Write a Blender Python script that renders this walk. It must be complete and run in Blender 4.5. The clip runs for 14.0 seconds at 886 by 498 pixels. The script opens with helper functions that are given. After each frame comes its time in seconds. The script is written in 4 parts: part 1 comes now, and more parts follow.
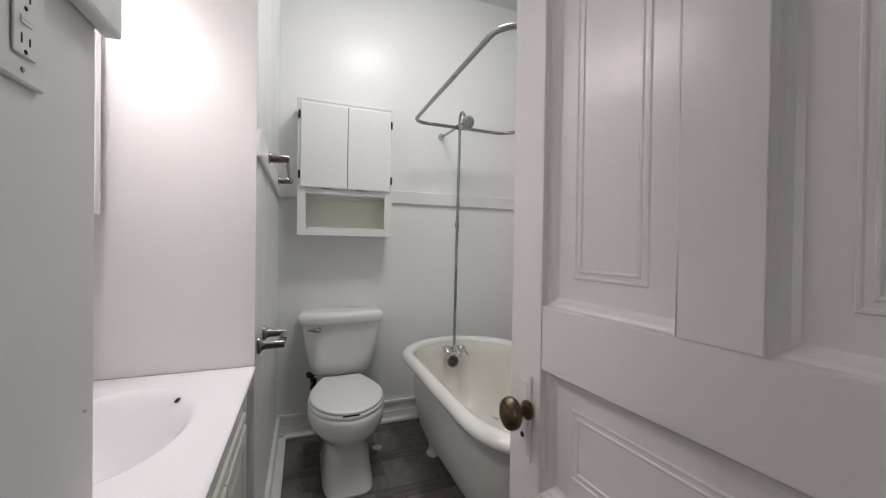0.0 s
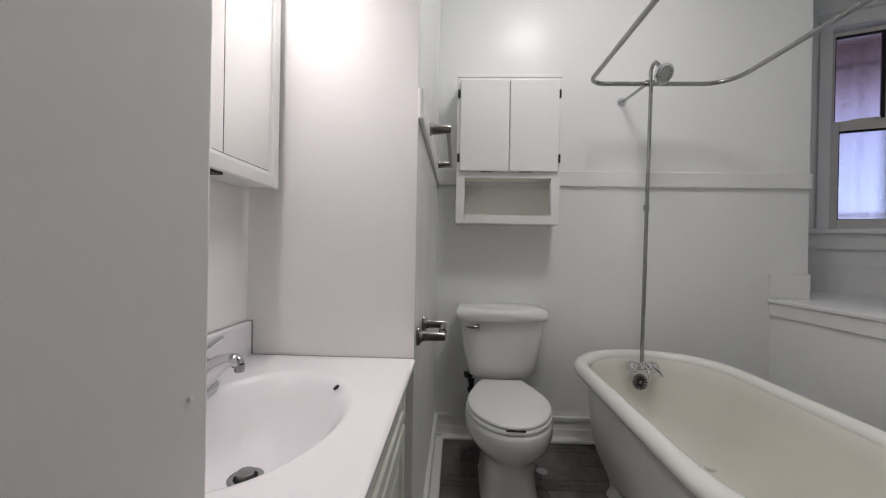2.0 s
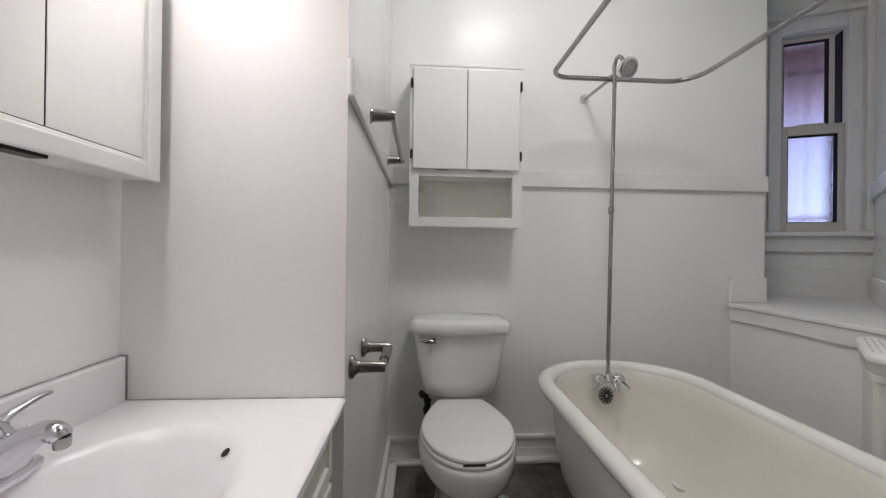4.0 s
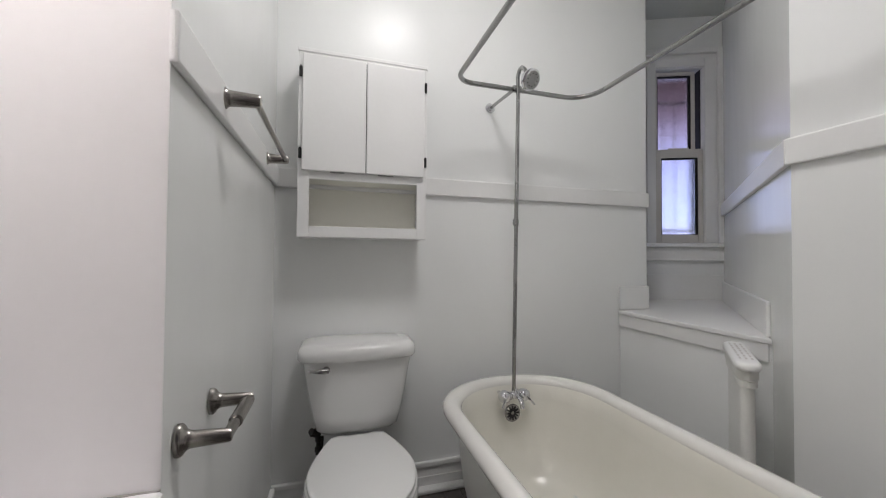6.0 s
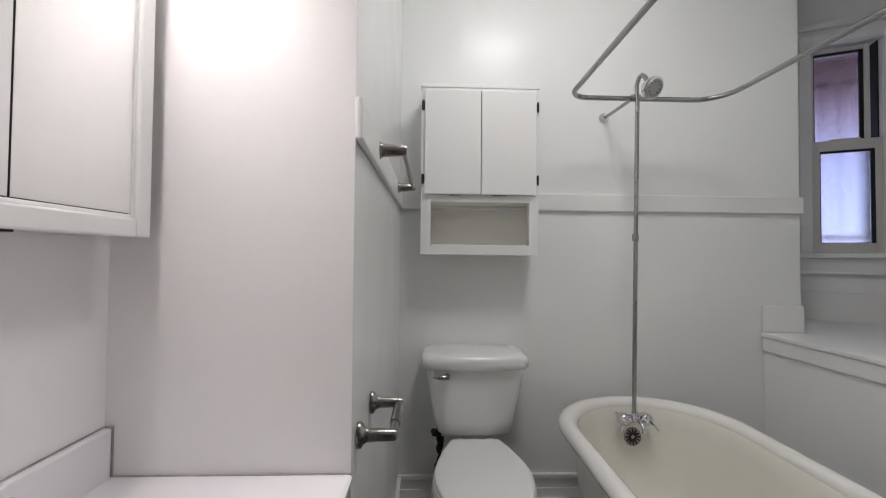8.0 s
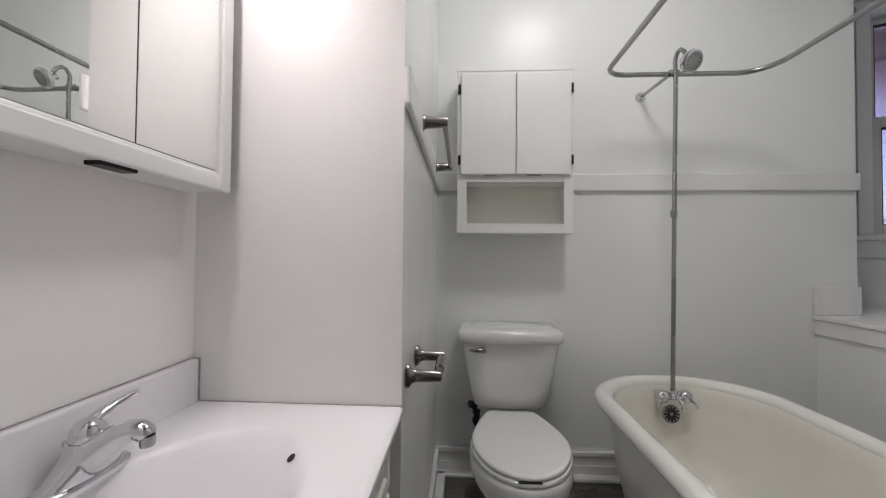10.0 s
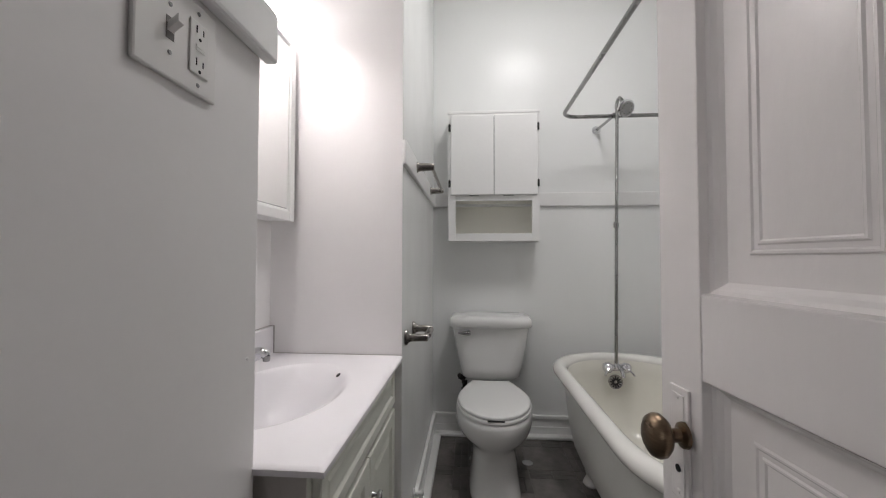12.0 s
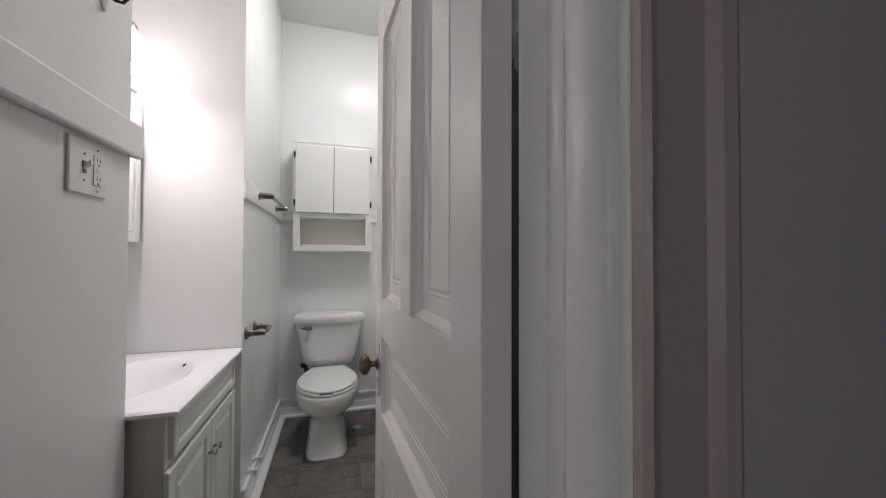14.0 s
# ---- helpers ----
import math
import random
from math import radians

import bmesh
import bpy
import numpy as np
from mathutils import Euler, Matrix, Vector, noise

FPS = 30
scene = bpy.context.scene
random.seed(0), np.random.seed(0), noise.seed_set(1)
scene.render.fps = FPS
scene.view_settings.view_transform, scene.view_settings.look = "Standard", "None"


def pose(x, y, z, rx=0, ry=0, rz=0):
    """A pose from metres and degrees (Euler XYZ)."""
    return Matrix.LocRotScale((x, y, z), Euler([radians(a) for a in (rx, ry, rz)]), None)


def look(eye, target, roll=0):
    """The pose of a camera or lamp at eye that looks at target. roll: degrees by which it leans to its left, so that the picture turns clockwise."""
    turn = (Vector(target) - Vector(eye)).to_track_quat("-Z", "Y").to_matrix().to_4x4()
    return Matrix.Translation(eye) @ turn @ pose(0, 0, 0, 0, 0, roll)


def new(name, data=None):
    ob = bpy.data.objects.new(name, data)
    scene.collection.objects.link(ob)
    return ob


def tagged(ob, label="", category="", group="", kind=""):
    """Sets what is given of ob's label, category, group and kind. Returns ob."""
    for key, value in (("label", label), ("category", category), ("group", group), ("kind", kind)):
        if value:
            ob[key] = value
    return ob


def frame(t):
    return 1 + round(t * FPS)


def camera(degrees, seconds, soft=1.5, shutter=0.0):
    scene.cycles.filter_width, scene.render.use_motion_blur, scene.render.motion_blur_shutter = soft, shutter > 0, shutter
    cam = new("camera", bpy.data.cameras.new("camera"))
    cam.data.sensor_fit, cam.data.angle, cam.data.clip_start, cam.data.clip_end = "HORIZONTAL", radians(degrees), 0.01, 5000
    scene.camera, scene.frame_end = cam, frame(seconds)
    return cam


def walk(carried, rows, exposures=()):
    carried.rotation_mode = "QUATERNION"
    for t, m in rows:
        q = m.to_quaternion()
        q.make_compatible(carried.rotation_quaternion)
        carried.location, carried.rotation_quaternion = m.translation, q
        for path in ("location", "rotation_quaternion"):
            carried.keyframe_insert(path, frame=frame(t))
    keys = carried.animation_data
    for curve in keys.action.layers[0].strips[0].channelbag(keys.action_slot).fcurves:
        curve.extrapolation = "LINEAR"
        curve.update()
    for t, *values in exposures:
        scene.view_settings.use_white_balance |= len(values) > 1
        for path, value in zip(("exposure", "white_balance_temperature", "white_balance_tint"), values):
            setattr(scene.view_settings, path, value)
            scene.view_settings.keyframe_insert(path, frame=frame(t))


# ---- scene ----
cam = camera(101.1, 14.0, soft=1.15)
PATH = [
    (0, (-0.008, -0.165, 1.241), (0.707, 1.703, 1.223), 0.8),
    (0.5, (-0.028, -0.053, 1.225), (0.25, 1.928, 1.215), 0.9),
    (1, (-0.057, 0.03, 1.217), (0.045, 2.027, 1.206), 1.0),
    (1.5, (-0.065, 0.074, 1.176), (-0.042, 2.073, 1.172), 1.0),
    (2, (-0.038, 0.139, 1.156), (-0.113, 2.138, 1.146), 1.0),
    (4.5, (0.048, 0.444, 1.181), (0.304, 2.427, 1.194), 0.7),
    (5, (0.089, 0.537, 1.187), (0.526, 2.488, 1.212), 0.7),
    (5.5, (0.104, 0.534, 1.2), (0.676, 2.45, 1.237), 0.4),
    (6, (0.11, 0.502, 1.213), (0.683, 2.418, 1.253), 0.4),
    (6.5, (0.098, 0.494, 1.23), (0.666, 2.412, 1.27), 0.4),
    (7, (0.047, 0.458, 1.274), (0.451, 2.416, 1.319), 0.3),
    (7.5, (0.022, 0.437, 1.283), (0.221, 2.427, 1.321), 0.4),
    (8, (0.006, 0.432, 1.285), (0.071, 2.431, 1.326), 0.5),
    (8.5, (-0.013, 0.414, 1.288), (-0.048, 2.414, 1.329), 0.6),
    (9, (-0.025, 0.393, 1.265), (-0.131, 2.39, 1.304), 0.6),
    (11.5, (0.048, 0.132, 1.087), (-0.052, 2.129, 1.136), 0.3),
    (12, (0.091, -0.126, 1.18), (-0.055, 1.868, 1.234), 0.1),
    (12.5, (0.073, -0.3, 1.21), (-0.028, 1.697, 1.257), 0.4),
    (13, (0.062, -0.448, 1.236), (0.199, 1.547, 1.279), 0.1),
    (13.3, (0.098, -0.53, 1.244), (0.325, 1.457, 1.284), -0.6),
    (13.5, (0.136, -0.599, 1.255), (0.417, 1.381, 1.295), -0.0),
    (13.7, (0.196, -0.641, 1.247), (0.559, 1.325, 1.293), -0.5),
    (14, (0.277, -0.728, 1.265), (0.832, 1.193, 1.3), 0.2),
]
walk(cam, [(t, look(eye, target, roll)) for t, eye, target, roll in PATH],
     exposures=[(0, 0.0), (0.5, -0.15), (1.5, -0.2), (2.0, -0.22), (4.5, -0.03), (6.5, -0.03), (7.5, 0.0), (8, -0.14), (9, -0.18), (11.5, -0.16), (12.5, -0.05), (14, 0.06)])

# ---- light ----
world = bpy.data.worlds.new("world")
scene.world = world
world.use_nodes = True
world.node_tree.nodes["Background"].inputs[0].default_value = (0.55, 0.6, 0.75, 1)
world.node_tree.nodes["Background"].inputs[1].default_value = 0.05
CEILING_LAMP, VANITY_BULB, VANITY_SHADE, OUTSIDE = 31.0, 128.0, 3.6, 1.6
scene.view_settings.exposure = 0.0


# ---- materials ----
def material(name, colour, rough=0.5, metal=0.0, grain=0.0, grain_size=60.0, stain=0.04, stain_size=3.0,
             bump=0.0, bump_size=40.0, wave=0.0, wave_size=4.0, coat=0.0, spec=0.5, vary=0.0, streak=(1, 1, 1), wear=None):
    """Principled paint, metal or stone with tone varied at two scales, fine relief and uneven gloss."""
    m = bpy.data.materials.new(name)
    m.use_nodes = True
    nt = m.node_tree
    nodes, links = nt.nodes, nt.links
    b = nodes["Principled BSDF"]
    b.inputs["Metallic"].default_value = metal
    b.inputs["Coat Weight"].default_value = coat
    b.inputs["Specular IOR Level"].default_value = spec
    b.inputs["Coat Roughness"].default_value = 0.08
    co = nodes.new("ShaderNodeTexCoord")
    mp = nodes.new("ShaderNodeMapping")
    mp.inputs["Scale"].default_value = streak
    links.new(co.outputs["Object"], mp.inputs["Vector"])

    def noise_tex(size, detail=4.0):
        n = nodes.new("ShaderNodeTexNoise")
        n.inputs["Scale"].default_value = size
        n.inputs["Detail"].default_value = detail
        links.new(mp.outputs["Vector"], n.inputs["Vector"])
        return n

    def maths(op, a, c):
        k = nodes.new("ShaderNodeMath")
        k.operation = op
        for i, v in enumerate((a, c)):
            if isinstance(v, (int, float)):
                k.inputs[i].default_value = v
            else:
                links.new(v, k.inputs[i])
        return k.outputs[0]

    big, fine = noise_tex(stain_size), noise_tex(grain_size, 6.0)
    tone = maths("ADD", maths("MULTIPLY", maths("SUBTRACT", big.outputs[0], 0.5), 2 * stain),
                 maths("MULTIPLY", maths("SUBTRACT", fine.outputs[0], 0.5), 2 * grain))
    if vary:
        info = nodes.new("ShaderNodeObjectInfo")
        tone = maths("ADD", tone, maths("MULTIPLY", maths("SUBTRACT", info.outputs["Random"], 0.5), 2 * vary))
    gain = maths("ADD", tone, 1.0)
    mix = nodes.new("ShaderNodeVectorMath")
    mix.operation = "SCALE"
    mix.inputs[0].default_value = colour
    links.new(gain, mix.inputs["Scale"])
    out = mix.outputs[0]
    if wear:
        spots = noise_tex(wear[1], 8.0)
        ramp = nodes.new("ShaderNodeMapRange")
        ramp.inputs[1].default_value, ramp.inputs[2].default_value = wear[2], wear[2] + 0.06
        links.new(spots.outputs[0], ramp.inputs[0])
        blend = nodes.new("ShaderNodeMix")
        blend.data_type = "RGBA"
        links.new(ramp.outputs[0], blend.inputs["Factor"])
        links.new(out, blend.inputs[6])
        blend.inputs[7].default_value = (*wear[0], 1)
        out = blend.outputs[2]
    links.new(out, b.inputs["Base Color"])
    links.new(maths("ADD", rough, maths("MULTIPLY", maths("SUBTRACT", big.outputs[0], 0.5), 0.35 * rough)), b.inputs["Roughness"])
    if bump or wave:
        relief = maths("MULTIPLY", noise_tex(bump_size, 5.0).outputs[0], bump)
        if wave:
            relief = maths("ADD", relief, maths("MULTIPLY", noise_tex(wave_size, 2.0).outputs[0], wave))
        bp = nodes.new("ShaderNodeBump")
        bp.inputs["Strength"].default_value = 1.0
        bp.inputs["Distance"].default_value = 1.0
        links.new(relief, bp.inputs["Height"])
        links.new(bp.outputs[0], b.inputs["Normal"])
    return m


def glow(name, colour, strength):
    m = bpy.data.materials.new(name)
    m.use_nodes = True
    b = m.node_tree.nodes["Principled BSDF"]
    b.inputs["Base Color"].default_value = (0.9, 0.9, 0.9, 1)
    b.inputs["Emission Color"].default_value = (*colour, 1)
    b.inputs["Emission Strength"].default_value = strength
    return m


WALL = material("gloss_wall_paint", (0.87, 0.88, 0.87), 0.235, grain=0.008, stain=0.012, bump=0.00005, bump_size=45, wave=0.0006, wave_size=5, streak=(1.6, 1.6, 0.8), spec=0.2)
SHINY = material("high_gloss_wall_paint", (0.87, 0.885, 0.865), 0.17, grain=0.008, stain=0.012, wave=0.0006, wave_size=4, streak=(2.2, 2.2, 0.7), spec=0.5)
ENTRY = material("satin_wall_paint", (0.82, 0.808, 0.8), 0.44, grain=0.014, stain=0.03, bump=0.0002, bump_size=70)
NOOK = material("satin_alcove_paint", (0.885, 0.87, 0.868), 0.5, grain=0.01, stain=0.02, bump=0.0001, bump_size=90)
TRIM = material("white_trim_paint", (0.85, 0.85, 0.84), 0.3, grain=0.015, stain=0.03, bump=0.0002, bump_size=60, wave=0.0006, wave_size=14)
DOOR = material("old_door_paint", (0.80, 0.775, 0.765), 0.24, grain=0.015, stain=0.03, bump=0.0005, bump_size=45, wave=0.0008, wave_size=12, streak=(1, 1, 0.35))
CEIL = material("ceiling_paint", (0.76, 0.79, 0.76), 0.6, grain=0.02, stain=0.03, bump=0.0002)
# Greyer than the room's paint: the hall's dimness is put into the colour.
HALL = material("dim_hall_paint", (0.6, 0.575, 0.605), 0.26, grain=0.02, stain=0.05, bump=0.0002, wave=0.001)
PORCELAIN = material("white_porcelain", (0.82, 0.82, 0.81), 0.1, stain=0.01, grain=0.004, coat=0.5)
SEATMAT = material("white_plastic", (0.83, 0.83, 0.82), 0.22, stain=0.01, grain=0.004)
ENAMEL = material("cream_enamel", (0.79, 0.775, 0.705), 0.2, stain=0.05, stain_size=5, grain=0.01, coat=0.08, bump=0.0001, bump_size=30)
RIM = material("white_enamel_rim", (0.83, 0.822, 0.785), 0.12, stain=0.02, grain=0.01, coat=0.4)
TUBPAINT = material("painted_cast_iron", (0.72, 0.72, 0.69), 0.33, grain=0.03, stain=0.05, bump=0.0006, bump_size=50)
MARBLE = material("cultured_marble", (0.85, 0.835, 0.855), 0.22, stain=0.012, grain=0.005, coat=0.0, spec=0.42)
VANITY = material("cream_cabinet_paint", (0.72, 0.73, 0.66), 0.4, grain=0.012, stain=0.03, bump=0.0001)
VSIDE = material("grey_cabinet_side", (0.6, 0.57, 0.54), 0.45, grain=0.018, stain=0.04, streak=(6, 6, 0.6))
CHROME = material("chrome", (0.66, 0.66, 0.68), 0.07, metal=1.0, stain=0.05)
HANDLE = material("dark_chrome", (0.3, 0.29, 0.29), 0.12, metal=1.0, stain=0.1)
CREAM = material("cream_shelf_paint", (0.88, 0.87, 0.79), 0.45, grain=0.012, stain=0.03, bump=0.0001)
# Shade in the gaps behind doors, put into a dark brown colour.
GAP_SHADE = material("gap_shade_brown", (0.16, 0.14, 0.13), 0.5, grain=0.2, stain=0.2, streak=(6, 6, 0.5))
STEEL = material("dull_steel_tube", (0.36, 0.36, 0.355), 0.27, metal=1.0, stain=0.12, grain=0.08, grain_size=120)
NICKEL = material("brushed_nickel", (0.34, 0.32, 0.3), 0.25, metal=1.0, stain=0.06, grain=0.08, grain_size=200, streak=(1, 8, 1))
BRASS = material("aged_brass", (0.165, 0.12, 0.08), 0.3, metal=1.0, stain=0.25, stain_size=20, grain=0.2, grain_size=90, bump=0.0006, bump_size=70, streak=(1, 1, 4))
BLACK = material("blackened_metal", (0.03, 0.03, 0.03), 0.4, metal=0.6, stain=0.2, grain=0.2)
# Near-black in place of the shade inside gaps, holes and reveals.
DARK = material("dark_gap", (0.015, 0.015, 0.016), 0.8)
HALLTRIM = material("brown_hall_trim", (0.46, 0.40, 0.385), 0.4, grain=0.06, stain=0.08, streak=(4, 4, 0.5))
CAULK = material("grey_caulk", (0.42, 0.40, 0.385), 0.8, grain=0.3, stain=0.3, stain_size=30)
WRAP = material("crumpled_plastic", (0.55, 0.58, 0.58), 0.12, grain=0.2, stain=0.2, coat=0.6)
RUST = material("corroded_valve", (0.035, 0.03, 0.028), 0.6, metal=0.5, stain=0.3, grain=0.3)
PLATE = material("white_switch_plate", (0.80, 0.79, 0.77), 0.35, stain=0.02)
TILE = material("dark_slate_vinyl", (0.135, 0.123, 0.116), 0.34, grain=0.7, grain_size=16, stain=0.6, stain_size=6, bump=0.0009, bump_size=45, vary=0.25, wear=((0.2, 0.19, 0.18), 9, 0.62))
GROUT = material("floor_joint", (0.19, 0.18, 0.17), 0.7, grain=0.2)
MIRROR = material("mirror_silver", (0.9, 0.91, 0.9), 0.015, metal=1.0, stain=0.0)
SASH = material("window_sash_metal", (0.62, 0.60, 0.56), 0.45, grain=0.03, stain=0.05)
SHADE = glow("milk_glass_globe", (1.0, 0.965, 0.962), CEILING_LAMP)
BULB = glow("frosted_bulb", (1.0, 0.92, 0.915), VANITY_BULB)
SHADEGLASS = glow("lit_shade_glass", (1.0, 0.93, 0.92), VANITY_SHADE)

GLASS = bpy.data.materials.new("frosted_glass")
GLASS.use_nodes = True
g = GLASS.node_tree.nodes["Principled BSDF"]
g.inputs["Transmission Weight"].default_value = 1.0
g.inputs["Roughness"].default_value = 0.12
g.inputs["IOR"].default_value = 1.2
g.inputs["Base Color"].default_value = (0.95, 0.95, 1, 1)
gn = GLASS.node_tree.nodes.new("ShaderNodeTexNoise")
gn.inputs["Scale"].default_value = 260
gb = GLASS.node_tree.nodes.new("ShaderNodeBump")
gb.inputs["Distance"].default_value = 0.0015
GLASS.node_tree.links.new(gn.outputs[0], gb.inputs["Height"])
GLASS.node_tree.links.new(gb.outputs[0], g.inputs["Normal"])


# ---- geometry helpers ----
def part(name, bm, mat, parent=None, label="", smooth=False):
    bmesh.ops.recalc_face_normals(bm, faces=bm.faces)
    me = bpy.data.meshes.new(name)
    bm.to_mesh(me)
    bm.free()
    if smooth:
        for p in me.polygons:
            p.use_smooth = True
        me.set_sharp_from_angle(angle=radians(42))
    me.materials.append(mat)
    ob = new(name, me)
    ob.parent = parent
    if label:
        ob["label"] = label
    return ob


def thing(name, label, category, at=(0, 0, 0), rz=0, group="", kind=""):
    ob = new(name)
    ob.empty_display_size = 0.05
    ob.matrix_basis = pose(*at, 0, 0, rz)
    return tagged(ob, label, category, group, kind)


def box(x0, x1, y0, y1, z0, z1, bevel=0.0, segs=2, bm=None):
    """A box, on its own or added to bm, with softened edges."""
    b = bmesh.new()
    bmesh.ops.create_cube(b, size=1, matrix=Matrix.Translation(((x0 + x1) / 2, (y0 + y1) / 2, (z0 + z1) / 2)) @ Matrix.Diagonal((x1 - x0, y1 - y0, z1 - z0, 1)))
    if bevel:
        bmesh.ops.bevel(b, geom=b.edges[:], offset=bevel, segments=segs, profile=0.5, affect="EDGES")
    if bm is None:
        return b
    return join(bm, b)


def join(bm, b):
    me = bpy.data.meshes.new("tmp")
    b.to_mesh(me)
    b.free()
    bm.from_mesh(me)
    bpy.data.meshes.remove(me)
    return bm


def prism(poly, z0, z1, bevel=0.0):
    b = bmesh.new()
    f = b.faces.new([b.verts.new((x, y, z0)) for x, y in poly])
    r = bmesh.ops.extrude_face_region(b, geom=[f])
    bmesh.ops.translate(b, verts=[v for v in r["geom"] if isinstance(v, bmesh.types.BMVert)], vec=(0, 0, z1 - z0))
    if bevel:
        bmesh.ops.bevel(b, geom=b.edges[:], offset=bevel, segments=2, profile=0.5, affect="EDGES")
    return b


def loft(rings, caps=True, closed=True, bm=None):
    """Joins rings of equally many points into a skin."""
    b = bm or bmesh.new()
    vs = [[b.verts.new(p) for p in ring] for ring in rings]
    n = len(vs[0])
    for a, c in zip(vs, vs[1:]):
        for i in range(n if closed else n - 1):
            b.faces.new((a[i], a[(i + 1) % n], c[(i + 1) % n], c[i]))
    if caps:
        b.faces.new(vs[0][::-1])
        b.faces.new(vs[-1])
    return b


def tube(points, r, seg=12, closed=False, bm=None, radii=None):
    """A round tube swept along points."""
    pts = [Vector(p) for p in points]
    n = len(pts)
    rings, up = [], None
    for i, p in enumerate(pts):
        a, c = (pts[(i - 1) % n], pts[(i + 1) % n]) if closed else (pts[max(i - 1, 0)], pts[min(i + 1, n - 1)])
        d = (c - a).normalized()
        if up is None:
            up = Vector((0, 0, 1)) if abs(d.z) < 0.9 else Vector((1, 0, 0))
        s = d.cross(up).normalized()
        up = s.cross(d).normalized()
        rr = radii[i] if radii else r
        rings.append([p + rr * (math.cos(2 * math.pi * k / seg) * s + math.sin(2 * math.pi * k / seg) * up) for k in range(seg)])
    if closed:
        rings.append(rings[0])
        b = loft(rings, caps=False, bm=bm)
        bmesh.ops.remove_doubles(b, verts=b.verts, dist=1e-5)
        return b
    return loft(rings, bm=bm)


def lathe(profile, m=None, seg=24, bm=None, caps=True):
    """Turns (radius, height) round the z axis, placed by m."""
    m = m or Matrix()
    rings = [[m @ Vector((max(r, 1e-4) * math.cos(2 * math.pi * k / seg), max(r, 1e-4) * math.sin(2 * math.pi * k / seg), z)) for k in range(seg)] for r, z in profile]
    return loft(rings, caps=caps, bm=bm)


def aim(at, way):
    """A frame at a place with its z axis along way."""
    return Matrix.Translation(at) @ Vector(way).to_track_quat("Z", "Y").to_matrix().to_4x4()


def oval(cx, y0, y1, hw, n, count=48, z=0.0, blunt=2.0):
    """A plan outline between y0 and y1, hw wide each way; n: squareness at the y0 end, blunt: at the y1 end."""
    out, cy = [], (y0 + y1) / 2
    for k in range(count):
        a = 2 * math.pi * k / count
        c, s = math.cos(a), math.sin(a)
        e = blunt if s > 0 else n
        out.append(Vector((cx + hw * math.copysign(abs(c) ** (2 / e), c), cy + (y1 - y0) / 2 * math.copysign(abs(s) ** (2 / e), s), z)))
    return out


def moulded(y0, y1, z0, z1, profile, x=0.0, side=-1):
    """A rectangular panel in the y-z plane made of rings: (inset, depth) outwards in; side: the way it faces along x."""
    rings = [[Vector((x - side * d, y, z)) for y, z in ((y0 + i, z0 + i), (y1 - i, z0 + i), (y1 - i, z1 - i), (y0 + i, z1 - i))] for i, d in profile]
    return _filled(rings)


def _filled(rings):
    b = bmesh.new()
    vs = [[b.verts.new(p) for p in ring] for ring in rings]
    for a, c in zip(vs, vs[1:]):
        for i in range(4):
            b.faces.new((a[i], a[(i + 1) % 4], c[(i + 1) % 4], c[i]))
    b.faces.new(vs[-1])
    return b


def structure(name, bm, mat, label, category, smooth=False):
    return tagged(part(name, bm, mat, None, smooth=smooth), label, category, kind="structure")


# ---- the shell ----
TOP = 3.13
CORNER, FAR = Vector((1.62, 1.36)), Vector((3.018, 2.596))
DIAG = (FAR - CORNER).normalized()
DN = Vector((DIAG.y, -DIAG.x))
U, N = Vector((-0.921, 0.389)), Vector((0.389, 0.921))

structure("wall_far", prism([(-0.9, 2.38), (2.045, 2.38), (2.045, 3.25), (-0.9, 3.25)], 0, TOP, 0.004), WALL, "glossy white painted plaster wall behind the toilet and bath", "wall")
structure("wall_left_stub", box(-0.9, -0.1615, 1.222, 2.38, 0, TOP), NOOK, "white painted wall block beside the vanity", "wall")
structure("wall_left", box(-0.1615, -0.16, 1.2225, 2.38, 0, TOP), WALL, "glossy white painted side wall beside the toilet", "wall")
structure("wall_alcove", box(-0.9, -0.671, 0.478, 1.222, 0, TOP), NOOK, "pale painted back wall of the vanity alcove", "wall")
structure("wall_entry", box(-0.9, -0.2835, -0.29, 0.4955, 0, TOP, 0.006), ENTRY, "plain painted wall beside the door with a switch plate", "wall")
structure("wall_right", prism([(1.62, -0.29), (1.62, 1.36), (1.80, 1.36), (1.80, -0.29)], 0, TOP), WALL, "white painted wall beyond the bath", "wall")
a, b2 = CORNER, FAR + DIAG * 0.25
structure("wall_diagonal", prism([tuple(a), tuple(b2), tuple(b2 + DN * 0.2), tuple(a + DN * 0.2)], 0, TOP), SHINY, "glossy white angled wall beside the window", "wall")
structure("floor", box(-0.9, 3.3, -0.47, 3.3, -0.12, -0.004), GROUT, "dark joints of the patterned floor", "floor")
structure("ceiling", box(-0.9, 3.6, -0.47, 3.6, TOP, TOP + 0.1), CEIL, "pale painted ceiling", "ceiling")

